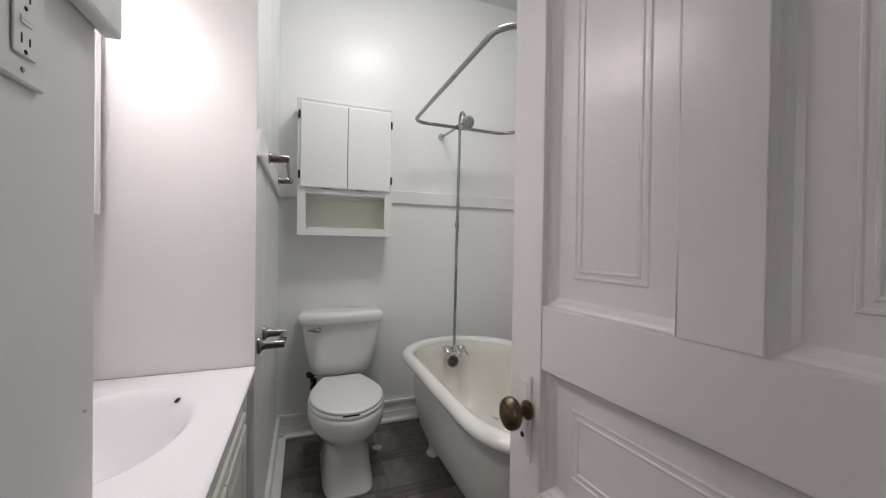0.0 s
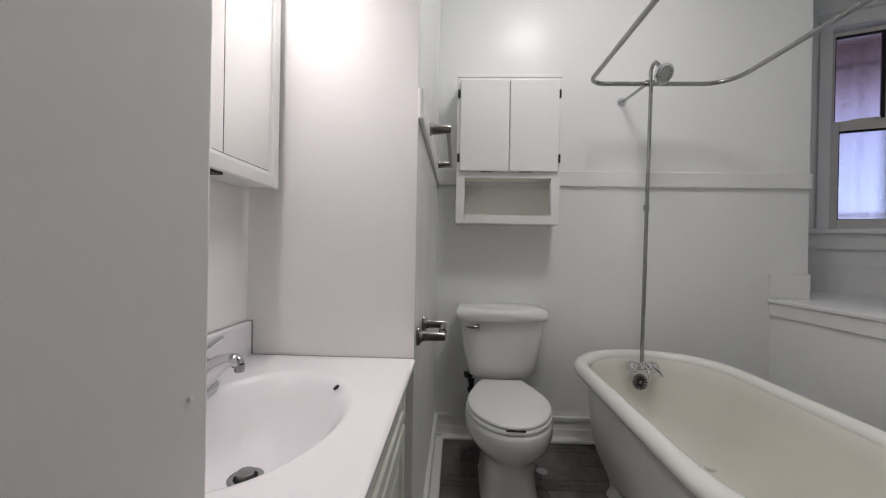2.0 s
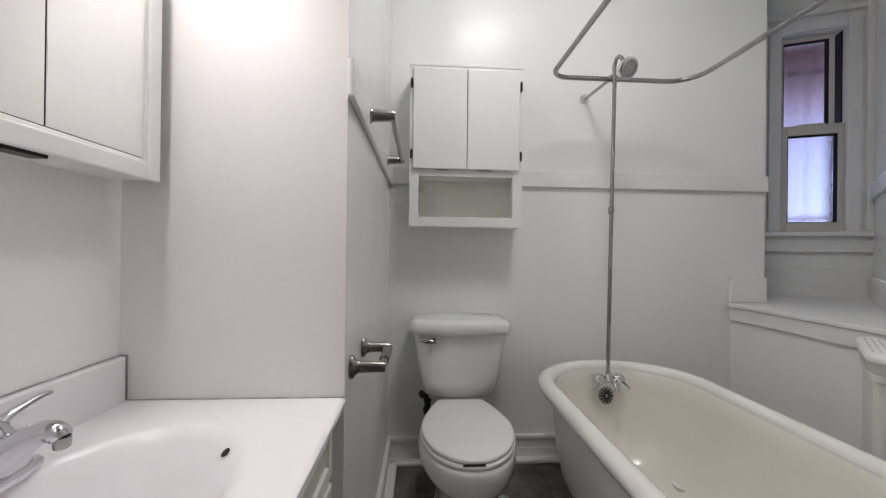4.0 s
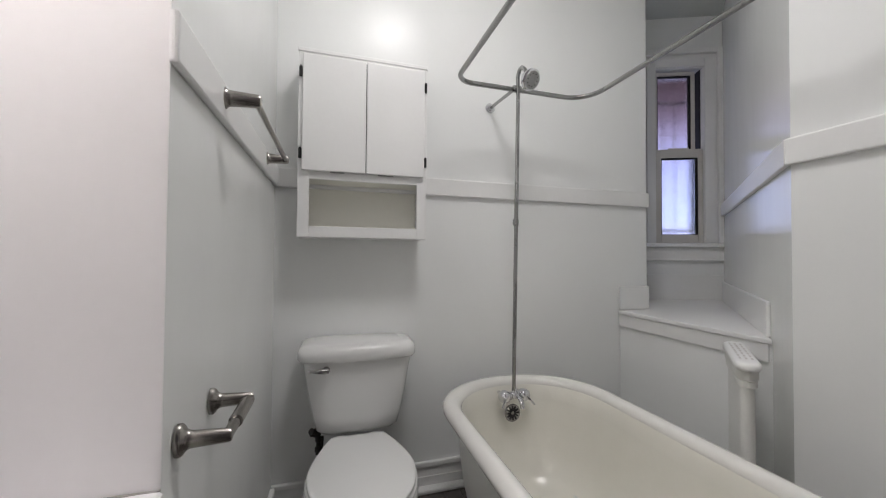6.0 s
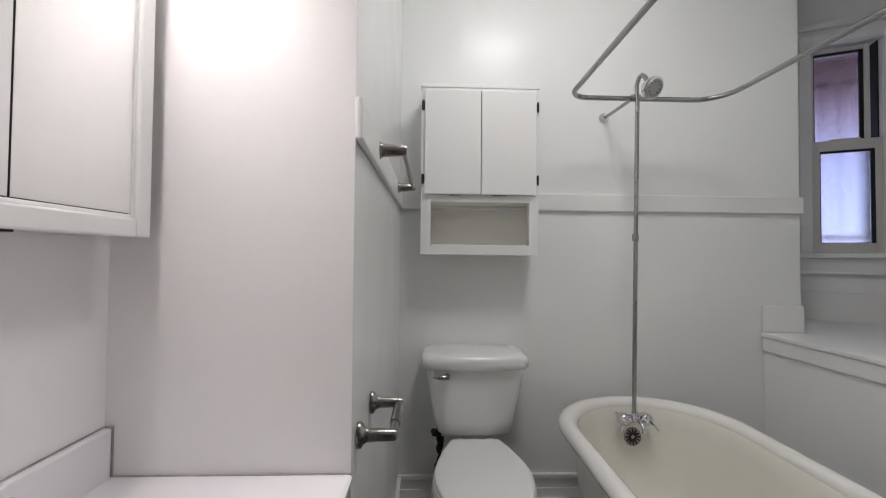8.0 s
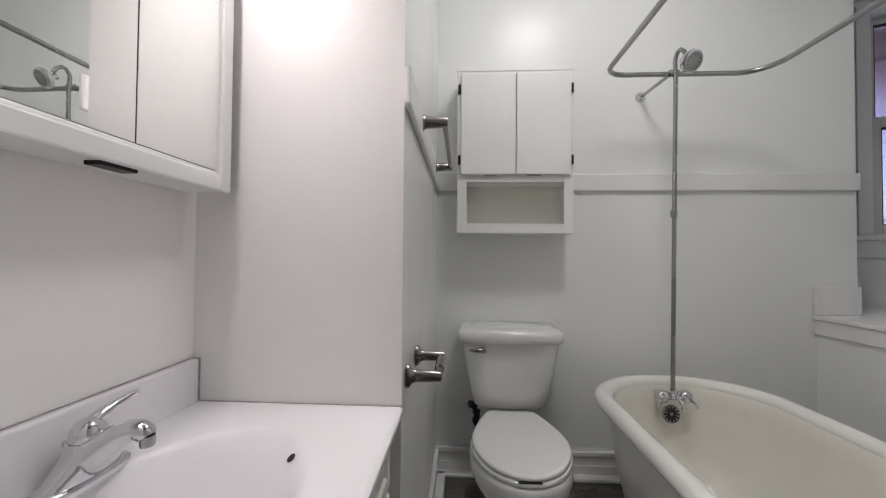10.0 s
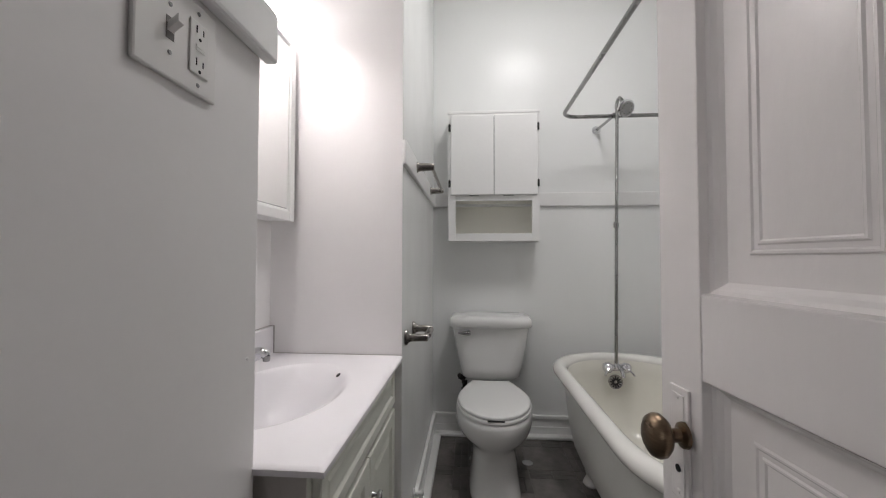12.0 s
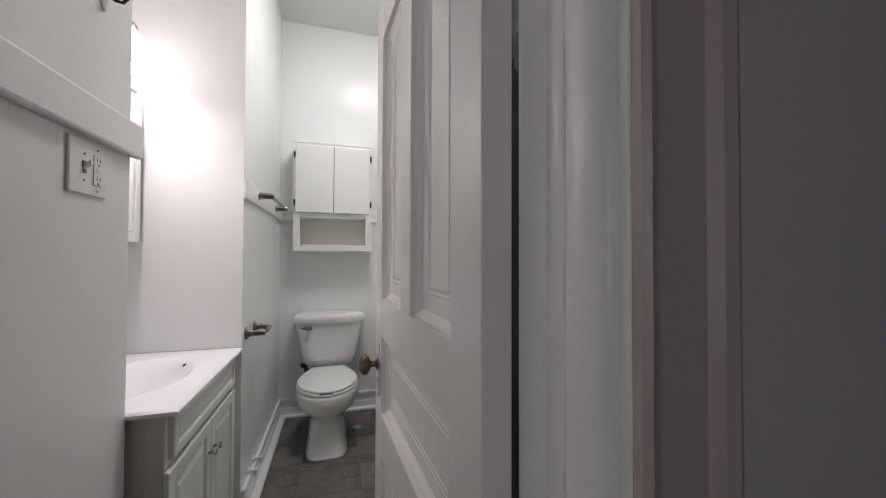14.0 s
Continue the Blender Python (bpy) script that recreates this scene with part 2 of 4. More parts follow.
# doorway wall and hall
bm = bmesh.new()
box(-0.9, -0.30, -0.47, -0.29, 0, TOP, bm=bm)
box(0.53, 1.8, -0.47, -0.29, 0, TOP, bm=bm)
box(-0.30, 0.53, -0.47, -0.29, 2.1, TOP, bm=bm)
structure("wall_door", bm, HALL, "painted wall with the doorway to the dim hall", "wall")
# Added sheet, coloured dark so the gap behind the door looks unlit.
structure("wall_partition", box(0.56, 0.70, -0.289, 0.40, 0, TOP), GAP_SHADE, "dark partition added to shade the gap behind the open door", "wall")
# Assumed hall box, mostly out of view, closed to keep it dim.
structure("hall_floor", box(-2.2, 3.2, -2.6, -0.47, -0.12, -0.006), TILE, "dark floor of the unlit hall", "floor")
structure("hall_ceiling", box(-2.2, 3.2, -2.6, -0.47, TOP, TOP + 0.1), HALL, "unseen ceiling closing in the dim hall", "ceiling")
# Unseen wall, its window opening added to let fill light through.
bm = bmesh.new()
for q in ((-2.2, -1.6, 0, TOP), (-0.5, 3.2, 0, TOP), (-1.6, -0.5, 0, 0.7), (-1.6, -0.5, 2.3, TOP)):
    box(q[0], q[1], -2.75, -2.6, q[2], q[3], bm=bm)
structure("hall_wall_south", bm, HALL, "plain unseen hall wall with an opening for the added light", "wall")
# Glow added out of view to brighten the jamb and door face.
HALL_FILL = glow("hall_daylight_fill", (1.0, 0.97, 0.97), 1.7)
structure("backdrop_hall_fill", box(-1.9, -0.2, -2.95, -2.9, 0.5, 2.5), HALL_FILL, "unseen glowing panel added as daylight from the hall", "backdrop")
structure("hall_wall_west", box(-2.35, -2.2, -2.6, -0.47, 0, TOP), HALL, "plain unseen end wall closing in the dim hall", "wall")
structure("hall_wall_east", box(3.2, 3.35, -2.6, -0.47, 0, TOP), HALL, "plain unseen end wall closing in the dim hall", "wall")
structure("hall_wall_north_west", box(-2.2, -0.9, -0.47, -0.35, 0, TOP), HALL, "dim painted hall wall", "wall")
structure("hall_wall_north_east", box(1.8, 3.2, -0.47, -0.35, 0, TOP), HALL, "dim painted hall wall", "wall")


def door_frame():
    root = thing("door_frame", "white painted door jambs and moulded casing with worn edges", "door frame", kind="structure")
    part("jamb", box(0.515, 0.532, -0.475, -0.285, 0, 2.1, 0.002), TRIM, root)
    part("jamb", box(-0.302, -0.285, -0.475, -0.285, 0, 2.1, 0.002), TRIM, root)
    part("head", box(-0.285, 0.515, -0.475, -0.285, 2.083, 2.1, 0.002), TRIM, root)
    for side, x in ((-1, 0.515), (1, -0.285)):
        for y, half, deep in ((-0.318, 0.03, 0.012), (-0.372, 0.016, 0.006), (-0.428, 0.034, 0.016)):
            arc = [(x + side * deep * math.sin(math.pi * k / 12) ** 0.7, y - half * math.cos(math.pi * k / 12)) for k in range(13)]
            part("stop_moulding", prism(arc, 0, 2.083), TRIM, root, smooth=True)
    for side, x in ((1, 0.517), (-1, -0.287)):
        prof = [(0.0, 0.0), (0.0, 0.014), (0.006, 0.019), (0.014, 0.014), (0.02, 0.012), (0.07, 0.014), (0.078, 0.024), (0.09, 0.027), (0.1, 0.022), (0.105, 0.0)]
        poly = [(x + side * u, -0.472 - v) for u, v in prof]
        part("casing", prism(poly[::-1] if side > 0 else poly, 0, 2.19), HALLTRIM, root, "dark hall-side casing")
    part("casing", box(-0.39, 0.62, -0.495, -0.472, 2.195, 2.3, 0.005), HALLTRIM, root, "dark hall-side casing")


door_frame()


# window wall with an opening through it
def wp(u, n=0.0):
    p = FAR + U * u + N * n
    return (p.x, p.y)


def wbox(u0, u1, n0, n1, z0, z1, bevel=0.0, bm=None):
    b = prism([wp(u0, n0), wp(u1, n0), wp(u1, n1), wp(u0, n1)], z0, z1, bevel)
    return b if bm is None else join(bm, b)


bm = bmesh.new()
for u0, u1, z0, z1 in ((-0.2, 0.145, 0, TOP), (0.505, 1.1, 0, TOP), (0.145, 0.505, 0, 1.33), (0.145, 0.505, 2.715, TOP)):
    wbox(u0, u1, 0.0, 0.2, z0, z1, bm=bm)
structure("wall_window", bm, WALL, "white painted wall round the narrow window", "wall")


def window():
    root = thing("window_1", "narrow metal double-hung window with two frosted panes in a moulded white casing", "window", kind="structure")
    for u0, u1 in ((0.012, 0.145), (0.505, 0.63)):
        outer = u0 < 0.1
        c = wbox(u0, u1, -0.012, 0.0, 1.33, 2.86, 0.003)
        wbox(u0 if outer else u1 - 0.04, u0 + 0.04 if outer else u1, -0.045, -0.012, 1.33, 2.86, 0.008, bm=c)
        wbox(u0 + 0.055 if outer else u0, u1 if outer else u1 - 0.055, -0.028, -0.012, 1.33, 2.79, 0.006, bm=c)
        part("casing", c, TRIM, root)
    c = wbox(0.145, 0.505, -0.012, 0.0, 2.715, 2.86, 0.003)
    wbox(0.052, 0.59, -0.045, -0.012, 2.82, 2.86, 0.008, bm=c)
    wbox(0.145, 0.505, -0.028, -0.012, 2.72, 2.79, 0.006, bm=c)
    part("head_casing", c, TRIM, root)
    part("window_sill", wbox(-0.01, 0.66, -0.06, 0.06, 1.296, 1.33, 0.008), TRIM, root)
    ap = wbox(0.0, 0.64, -0.022, 0.0, 1.19, 1.296, 0.004)
    wbox(0.0, 0.64, -0.03, -0.022, 1.19, 1.205, 0.004, bm=ap)
    part("apron", ap, TRIM, root)
    part("panel_board", wbox(0.0, 0.9, -0.012, 0.0, 0.87, 1.08, 0.004), TRIM, root)
    # reveals coloured near-black to look shaded, then the two sashes
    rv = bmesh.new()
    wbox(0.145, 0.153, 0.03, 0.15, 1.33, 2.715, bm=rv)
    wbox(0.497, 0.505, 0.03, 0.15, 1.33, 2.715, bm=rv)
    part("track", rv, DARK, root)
    for name, u0, u1, z0, z1, n, l, r, bot, top in (("upper_sash", 0.185, 0.487, 2.02, 2.708, 0.03, 0.017, 0.03, 0.05, 0.03),
                                                     ("lower_sash", 0.147, 0.503, 1.331, 2.074, -0.004, 0.046, 0.036, 0.064, 0.068)):
        sash = bmesh.new()
        wbox(u0, u0 + r, n, n + 0.03, z0, z1, 0.003, bm=sash)
        wbox(u1 - l, u1, n, n + 0.03, z0, z1, 0.003, bm=sash)
        wbox(u0 + r, u1 - l, n, n + 0.03, z0, z0 + bot, 0.003, bm=sash)
        wbox(u0 + r, u1 - l, n, n + 0.03, z1 - top, z1, 0.003, bm=sash)
        s = part(name, sash, SASH, root)
        gk = bmesh.new()
        for q in ((u0 + r, u0 + r + 0.02, z0 + bot, z1 - top), (u1 - l - 0.006, u1 - l, z0 + bot, z1 - top), (u0 + r + 0.02, u1 - l - 0.006, z1 - top - 0.014, z1 - top), (u0 + r + 0.02, u1 - l - 0.006, z0 + bot, z0 + bot + 0.004)):
            wbox(q[0], q[1], n + 0.006, n + 0.02, q[2], q[3], bm=gk)
        part("gasket", gk, DARK, s)
        pane = part("pane", wbox(u0 + r + 0.021, u1 - l - 0.007, n + 0.012, n + 0.016, z0 + bot + 0.005, z1 - top - 0.015), GLASS, s, "frosted glass pane")
        pane.visible_shadow = False
    part("sash_lift", wbox(0.25, 0.40, -0.002, 0.012, 2.0745, 2.084, 0.002), SASH, root)


window()

# daylit court wall seen dimly through the frosted panes
SKY = bpy.data.materials.new("daylit_court")
SKY.use_nodes = True
sn, sl = SKY.node_tree.nodes, SKY.node_tree.links
sb = sn["Principled BSDF"]
sb.inputs["Base Color"].default_value = (0.1, 0.1, 0.12, 1)
sc = sn.new("ShaderNodeTexCoord")
sx = sn.new("ShaderNodeSeparateXYZ")
sl.new(sc.outputs["Object"], sx.inputs[0])
sr = sn.new("ShaderNodeValToRGB")
sm = sn.new("ShaderNodeMapRange")
sm.inputs[1].default_value, sm.inputs[2].default_value = 1.2, 2.8
sl.new(sx.outputs[2], sm.inputs[0])
sl.new(sm.outputs[0], sr.inputs[0])
els = sr.color_ramp.elements
els[0].position, els[0].color = 0.0, (0.62, 0.60, 0.88, 1)
els[1].position, els[1].color = 1.0, (0.05, 0.03, 0.035, 1)
for pos, col in ((0.25, (0.52, 0.62, 1.0, 1)), (0.5, (0.42, 0.47, 0.82, 1)), (0.72, (0.25, 0.22, 0.37, 1)), (0.84, (0.12, 0.09, 0.13, 1))):
    e = els.new(pos)
    e.color = col
sw = sn.new("ShaderNodeTexWave")
sw.inputs["Scale"].default_value = 4.5
sw.inputs["Distortion"].default_value = 1.2
sl.new(sc.outputs["Object"], sw.inputs["Vector"])
sk = sn.new("ShaderNodeMapRange")
sk.inputs[3].default_value, sk.inputs[4].default_value = 0.7, 1.25
sl.new(sw.outputs[1], sk.inputs[0])
sl.new(sr.outputs[0], sb.inputs["Emission Color"])
so = sn.new("ShaderNodeMath")
so.operation = "MULTIPLY"
so.inputs[1].default_value = OUTSIDE
sl.new(sk.outputs[0], so.inputs[0])
sl.new(so.outputs[0], sb.inputs["Emission Strength"])
bars = thing("window_bars", "thin grey metal bars outside the frosted window", "window bars", kind="structure")
for u in (0.245, 0.335, 0.43):
    part("bar", wbox(u, u + 0.01, 0.215, 0.225, 1.2, 2.85), STEEL, bars)
for z in (1.43, 2.52):
    part("crossbar", wbox(0.0, 0.68, 0.226, 0.234, z, z + 0.02), STEEL, bars)
structure("backdrop", wbox(-0.6, 1.4, 0.5, 0.52, 0.6, 3.4), SKY, "blurred daylit court outside the window", "backdrop")

# knee wall and ledge in the window corner
KX = 1.822
bm = prism([(KX + 0.012, 1.55), (KX + 0.012, 2.38), (KX + 0.05, 2.38), (KX + 0.05, 1.585)], 0, 0.861)
structure("wall_knee", bm, WALL, "low painted wall under the window ledge", "wall")
w1 = FAR + U * 1.02
structure("ledge", prism([(KX - 0.008, 1.54), (FAR.x, FAR.y), (w1.x, w1.y), (2.048, 2.377), (KX - 0.008, 2.377)], 0.862, 0.885, 0.004), TRIM, "white painted deep window ledge", "ledge")
structure("trim_ledge", box(KX, KX + 0.012, 1.56, 2.377, 0.788, 0.861, 0.002), TRIM, "flat white moulding under the ledge", "trim")
structure("trim_ledge_left", box(KX - 0.004, 2.047, 2.362, 2.379, 0.886, 1.033, 0.005), TRIM, "short white skirting on the ledge", "trim")
d0, d1 = CORNER + DIAG * 0.32, CORNER + DIAG * 1.82
structure("trim_ledge_right", prism([tuple(d0), tuple(d1), tuple(d1 - DN * 0.016), tuple(d0 - DN * 0.016)], 0.886, 1.033, 0.005), TRIM, "white skirting along the angled wall above the ledge", "trim")


def rail(name, poly):
    structure(name, prism(poly, 1.535, 1.628, 0.006), TRIM, "flat white painted chair rail", "chair rail")


def strip(p, q, t):
    """A plan strip from p to q, t thick to its left."""
    p, q = Vector(p), Vector(q)
    d = (q - p).normalized()
    n = Vector((-d.y, d.x)) * t
    return [tuple(p), tuple(q), tuple(q + n), tuple(p + n)]


rail("rail_far", strip((2.048, 2.379), (-0.159, 2.379), 0.018))
rail("rail_left", strip((-0.16, 2.36), (-0.16, 1.21), 0.016))
rail("rail_entry", strip((-0.2835, 0.5115), (-0.2835, -0.27), 0.024))
MITRE = (Vector((-1, 0)) - DN) / (1 + DN.x) * 0.02
rail("rail_right", [(1.62, -0.28), tuple(CORNER), tuple(CORNER + MITRE), (1.60, -0.28)])
rail("rail_diagonal", [tuple(CORNER), tuple(CORNER + DIAG * 1.83), tuple(CORNER + DIAG * 1.83 - DN * 0.02), tuple(CORNER + MITRE)])


def base(name, p, q):
    """A baseboard of board, cap and shoe from p to q, the room on the left."""
    root = thing(name, "white painted baseboard with a moulded cap and shoe", "baseboard", kind="structure")
    part("board", prism(strip(p, q, 0.012), 0, 0.13), TRIM, root)
    part("cap", prism(strip(p, q, 0.022), 0.116, 0.143, 0.006), TRIM, root)
    part("lower_board", prism(strip(p, q, 0.017), 0, 0.068, 0.003), TRIM, root)
    part("shoe", prism(strip(p, q, 0.06), 0, 0.022, 0.008), TRIM, root)


base("baseboard_far", (1.80, 2.379), (-0.158, 2.379))
base("baseboard_left", (-0.159, 2.35), (-0.159, 1.225))


# ---- lamps ----
def ceiling_lamp():
    root = thing("ceiling_lamp", "round milk-glass dome lamp fixed to the ceiling", "lamp", (0.53, 1.22, 0))
    part("canopy", lathe([(0.001, 3.13), (0.252, 3.129), (0.255, 3.12), (0.252, 3.1), (0.24, 3.096), (0.001, 3.095)], seg=36), TRIM, root, smooth=True)
    part("dome", lathe([(0.24 * math.sin(math.pi / 2 * k / 10), 3.094 - 0.075 * math.cos(math.pi / 2 * k / 10)) for k in range(11)], seg=36), SHADE, root, "glowing white glass dome", smooth=True)
    part("finial", lathe([(0.001, 2.998), (0.008, 3.0), (0.01, 3.008), (0.007, 3.016), (0.001, 3.018)], seg=12), CHROME, root, smooth=True)


ceiling_lamp()


def vanity_light():
    root = thing("vanity_light", "wall light bar with three glowing glass shades above the mirror", "lamp", (-0.67, 0.84, 2.2))
    part("backplate", box(0.0, 0.025, -0.3, 0.3, -0.03, 0.05, 0.006), STEEL, root)
    for y in (-0.22, 0.0, 0.22):
        part("arm", tube([(0.02, y, 0.03), (0.07, y, 0.06), (0.1, y, 0.055), (0.11, y, 0.02)], 0.009, 10), STEEL, root, "dark metal arm", smooth=True)
        m = Matrix.Translation((0.11, y, 0))
        part("holder", lathe([(0.001, 0.028), (0.02, 0.026), (0.03, 0.012), (0.033, -0.008), (0.001, -0.009)], m, 20), STEEL, root, smooth=True)
        part("shade", lathe([(0.031, -0.01), (0.046, -0.03), (0.056, -0.07), (0.064, -0.12), (0.074, -0.165), (0.07, -0.165), (0.06, -0.12), (0.052, -0.07), (0.042, -0.032), (0.03, -0.0125)], m, 28, caps=False), SHADEGLASS, root, "glowing bell-shaped glass shade", smooth=True)
        part("bulb", lathe([(0.032 * math.sin(math.pi * k / 10), -0.115 - 0.038 * math.cos(math.pi * k / 10)) for k in range(11)], m, 20), BULB, root, "glowing bulb", smooth=True)


vanity_light()


# ---- the panelled door ----
def door():
    root = thing("door_1", "old white painted panelled door standing open, with a brass knob", "door", (0.453, -0.295, 0.01), 3.75, kind="structure")
    W, T, H = 0.792, 0.045, 2.06
    cols, low = (0.111, 0.6985), (0.358, 0.449)
    for y0, y1 in ((0, cols[0]), (cols[1], W)):
        part("stile", box(0, T, y0, y1, 0, H, 0.0025), DOOR, root)
    for z0, z1 in ((0, 0.24), (0.648, 0.77), (1.003, 1.121), (1.93, H)):
        part("rail", box(0.0006, T - 0.0006, cols[0], cols[1], z0, z1, 0.002), DOOR, root)
    part("mullion", box(0.0006, T - 0.0006, low[0], low[1], 1.121, 1.93, 0.002), DOOR, root)
    prof = [(0, 0.001), (0.002, 0.012), (0.007, 0.015), (0.012, 0.021), (0.018, 0.0255), (0.054, 0.0255), (0.056, 0.0228), (0.0585, 0.0228), (0.0605, 0.0248), (0.066, 0.0248), (0.068, 0.0228), (0.0705, 0.0228), (0.0725, 0.0248)]
    for y0, y1, z0, z1 in ((cols[0], low[0], 1.121, 1.93), (low[1], cols[1], 1.121, 1.93), (*cols, 0.77, 1.003), (*cols, 0.24, 0.648)):
        p = moulded(y0, y1, z0, z1, prof, 0.0, -1)
        box(0.028, T - 0.01, y0 + 0.001, y1 - 0.001, z0 + 0.001, z1 - 0.001, bm=p)
        part("panel", p, DOOR, root)
    lock = part("lock_plate", box(-0.0045, 0.0, 0.721, 0.763, 0.815, 0.981, 0.0016), DOOR, root, "painted-over lock plate")
    part("lock_ridge", box(-0.006, -0.0045, 0.729, 0.755, 0.825, 0.971, 0.001), DOOR, lock)
    for y0, y1, z0, z1 in ((0.35, 0.44, 1.1212, 1.1222), (0.6978, 0.699, 1.04, 1.118), (0.6978, 0.699, 0.66, 0.74), (0.3575, 0.3585, 1.122, 1.2), (0.4484, 0.4494, 1.122, 1.18)):
        part("paint_crack", box(-0.0003, 0.0, y0, y1, z0, z1), VSIDE, root)
    part("keyhole", lathe([(0.001, 0), (0.0055, 0), (0.0055, 0.0012), (0.001, 0.0013)], aim((-0.006, 0.742, 0.862), (-1, 0, 0)), 12), DARK, lock)
    for z in (0.829, 0.967):
        part("screw", lathe([(0.001, 0), (0.004, 0), (0.003, 0.0015), (0.001, 0.0018)], aim((-0.006, 0.742, z), (-1, 0, 0)), 10), DOOR, lock)
    knob = part("knob", lathe([(0.001, 0), (0.017, 0.001), (0.016, 0.006), (0.009, 0.009), (0.0085, 0.02), (0.012, 0.025), (0.022, 0.029), (0.0275, 0.036), (0.028, 0.043), (0.025, 0.05), (0.017, 0.0555), (0.009, 0.0575), (0.001, 0.058)],
                aim((-0.004, 0.728, 0.916), (-1, 0, 0)) @ Matrix.Diagonal((1, 1.12, 1, 1)), 28), BRASS, root, "worn oval brass door knob", smooth=True)
    for z in (0.28, 1.8):
        hinge = tube([(0.048, -0.006, z - 0.05), (0.048, -0.006, z + 0.05)], 0.006)
        box(0.046, 0.05, -0.006, 0.03, z - 0.045, z + 0.045, bm=hinge)
        part("hinge", hinge, BLACK, root)


door()


# ---- cabinet over the toilet ----
def wall_cabinet():
    root = thing("wall_cabinet", "white painted wooden wall cabinet with two doors and an open shelf", "cabinet", (0, 0, 0))
    x0, x1, z0, z1, y0, y1 = -0.047, 0.532, 1.293, 2.13, 2.2, 2.378
    for a, c in ((x0, x0 + 0.018), (x1 - 0.018, x1)):
        part("side", box(a, c, y0 + 0.018, y1, z0 + 0.018, z1 - 0.018), TRIM, root)
    part("top", box(x0 - 0.003, x1 + 0.003, y0 - 0.004, y1, z1 - 0.018, z1, 0.003), TRIM, root)
    part("bottom", box(x0 - 0.002, x1 + 0.002, y0 + 0.018, y1, z0, z0 + 0.018, 0.002), TRIM, root)
    part("shelf", box(x0 + 0.018, x1 - 0.018, y0 + 0.018, y1 - 0.01, 1.555, 1.572), CREAM, root)
    part("back", box(x0 + 0.018, x1 - 0.018, y1 - 0.01, y1, z0 + 0.018, z1 - 0.018), CREAM, root, "cream painted back board")
    fr = bmesh.new()
    for q in ((x0, 0.001, z0 + 0.001, z1 - 0.018), (0.485, x1, z0 + 0.001, z1 - 0.018), (0.001, 0.485, z0 + 0.001, 1.342), (0.001, 0.485, 1.551, 1.6), (0.001, 0.485, 2.08, z1 - 0.018), (0.23, 0.26, 1.6, 2.08)):
        box(q[0], q[1], y0, y0 + 0.018, q[2], q[3], 0.0015, bm=fr)
    part("face_frame", fr, TRIM, root)
    # Black strip laid in for the shade between the two doors.
    part("door_gap", box(0.243, 0.247, y0 - 0.0012, y0, 1.59, 2.095), DARK, root, "black strip for the shade between the doors")
    for a, c in ((0.09, 0.15), (0.3, 0.37)):
        part("catch", box(a, c, y0 - 0.014, y0 - 0.002, 1.5815, 1.5845), STEEL, root, "worn metal catch under the door")
    for a, c, h in ((-0.03, 0.2432, -0.038), (0.2468, 0.5165, 0.524)):
        d = part("door", box(a, c, y0 - 0.019, y0 - 0.001, 1.585, 2.097, 0.005, 3), TRIM, root, "plain white slab door")
        for z in (2.02, 1.66):
            hb = box(h - 0.007, h + 0.007, y0 - 0.007, y0, z - 0.022, z + 0.022, 0.002)
            tube([(h, y0 - 0.009, z - 0.024), (h, y0 - 0.009, z + 0.024)], 0.0045, 8, bm=hb)
            part("hinge", hb, BLACK, d, "dark metal hinge")


wall_cabinet()


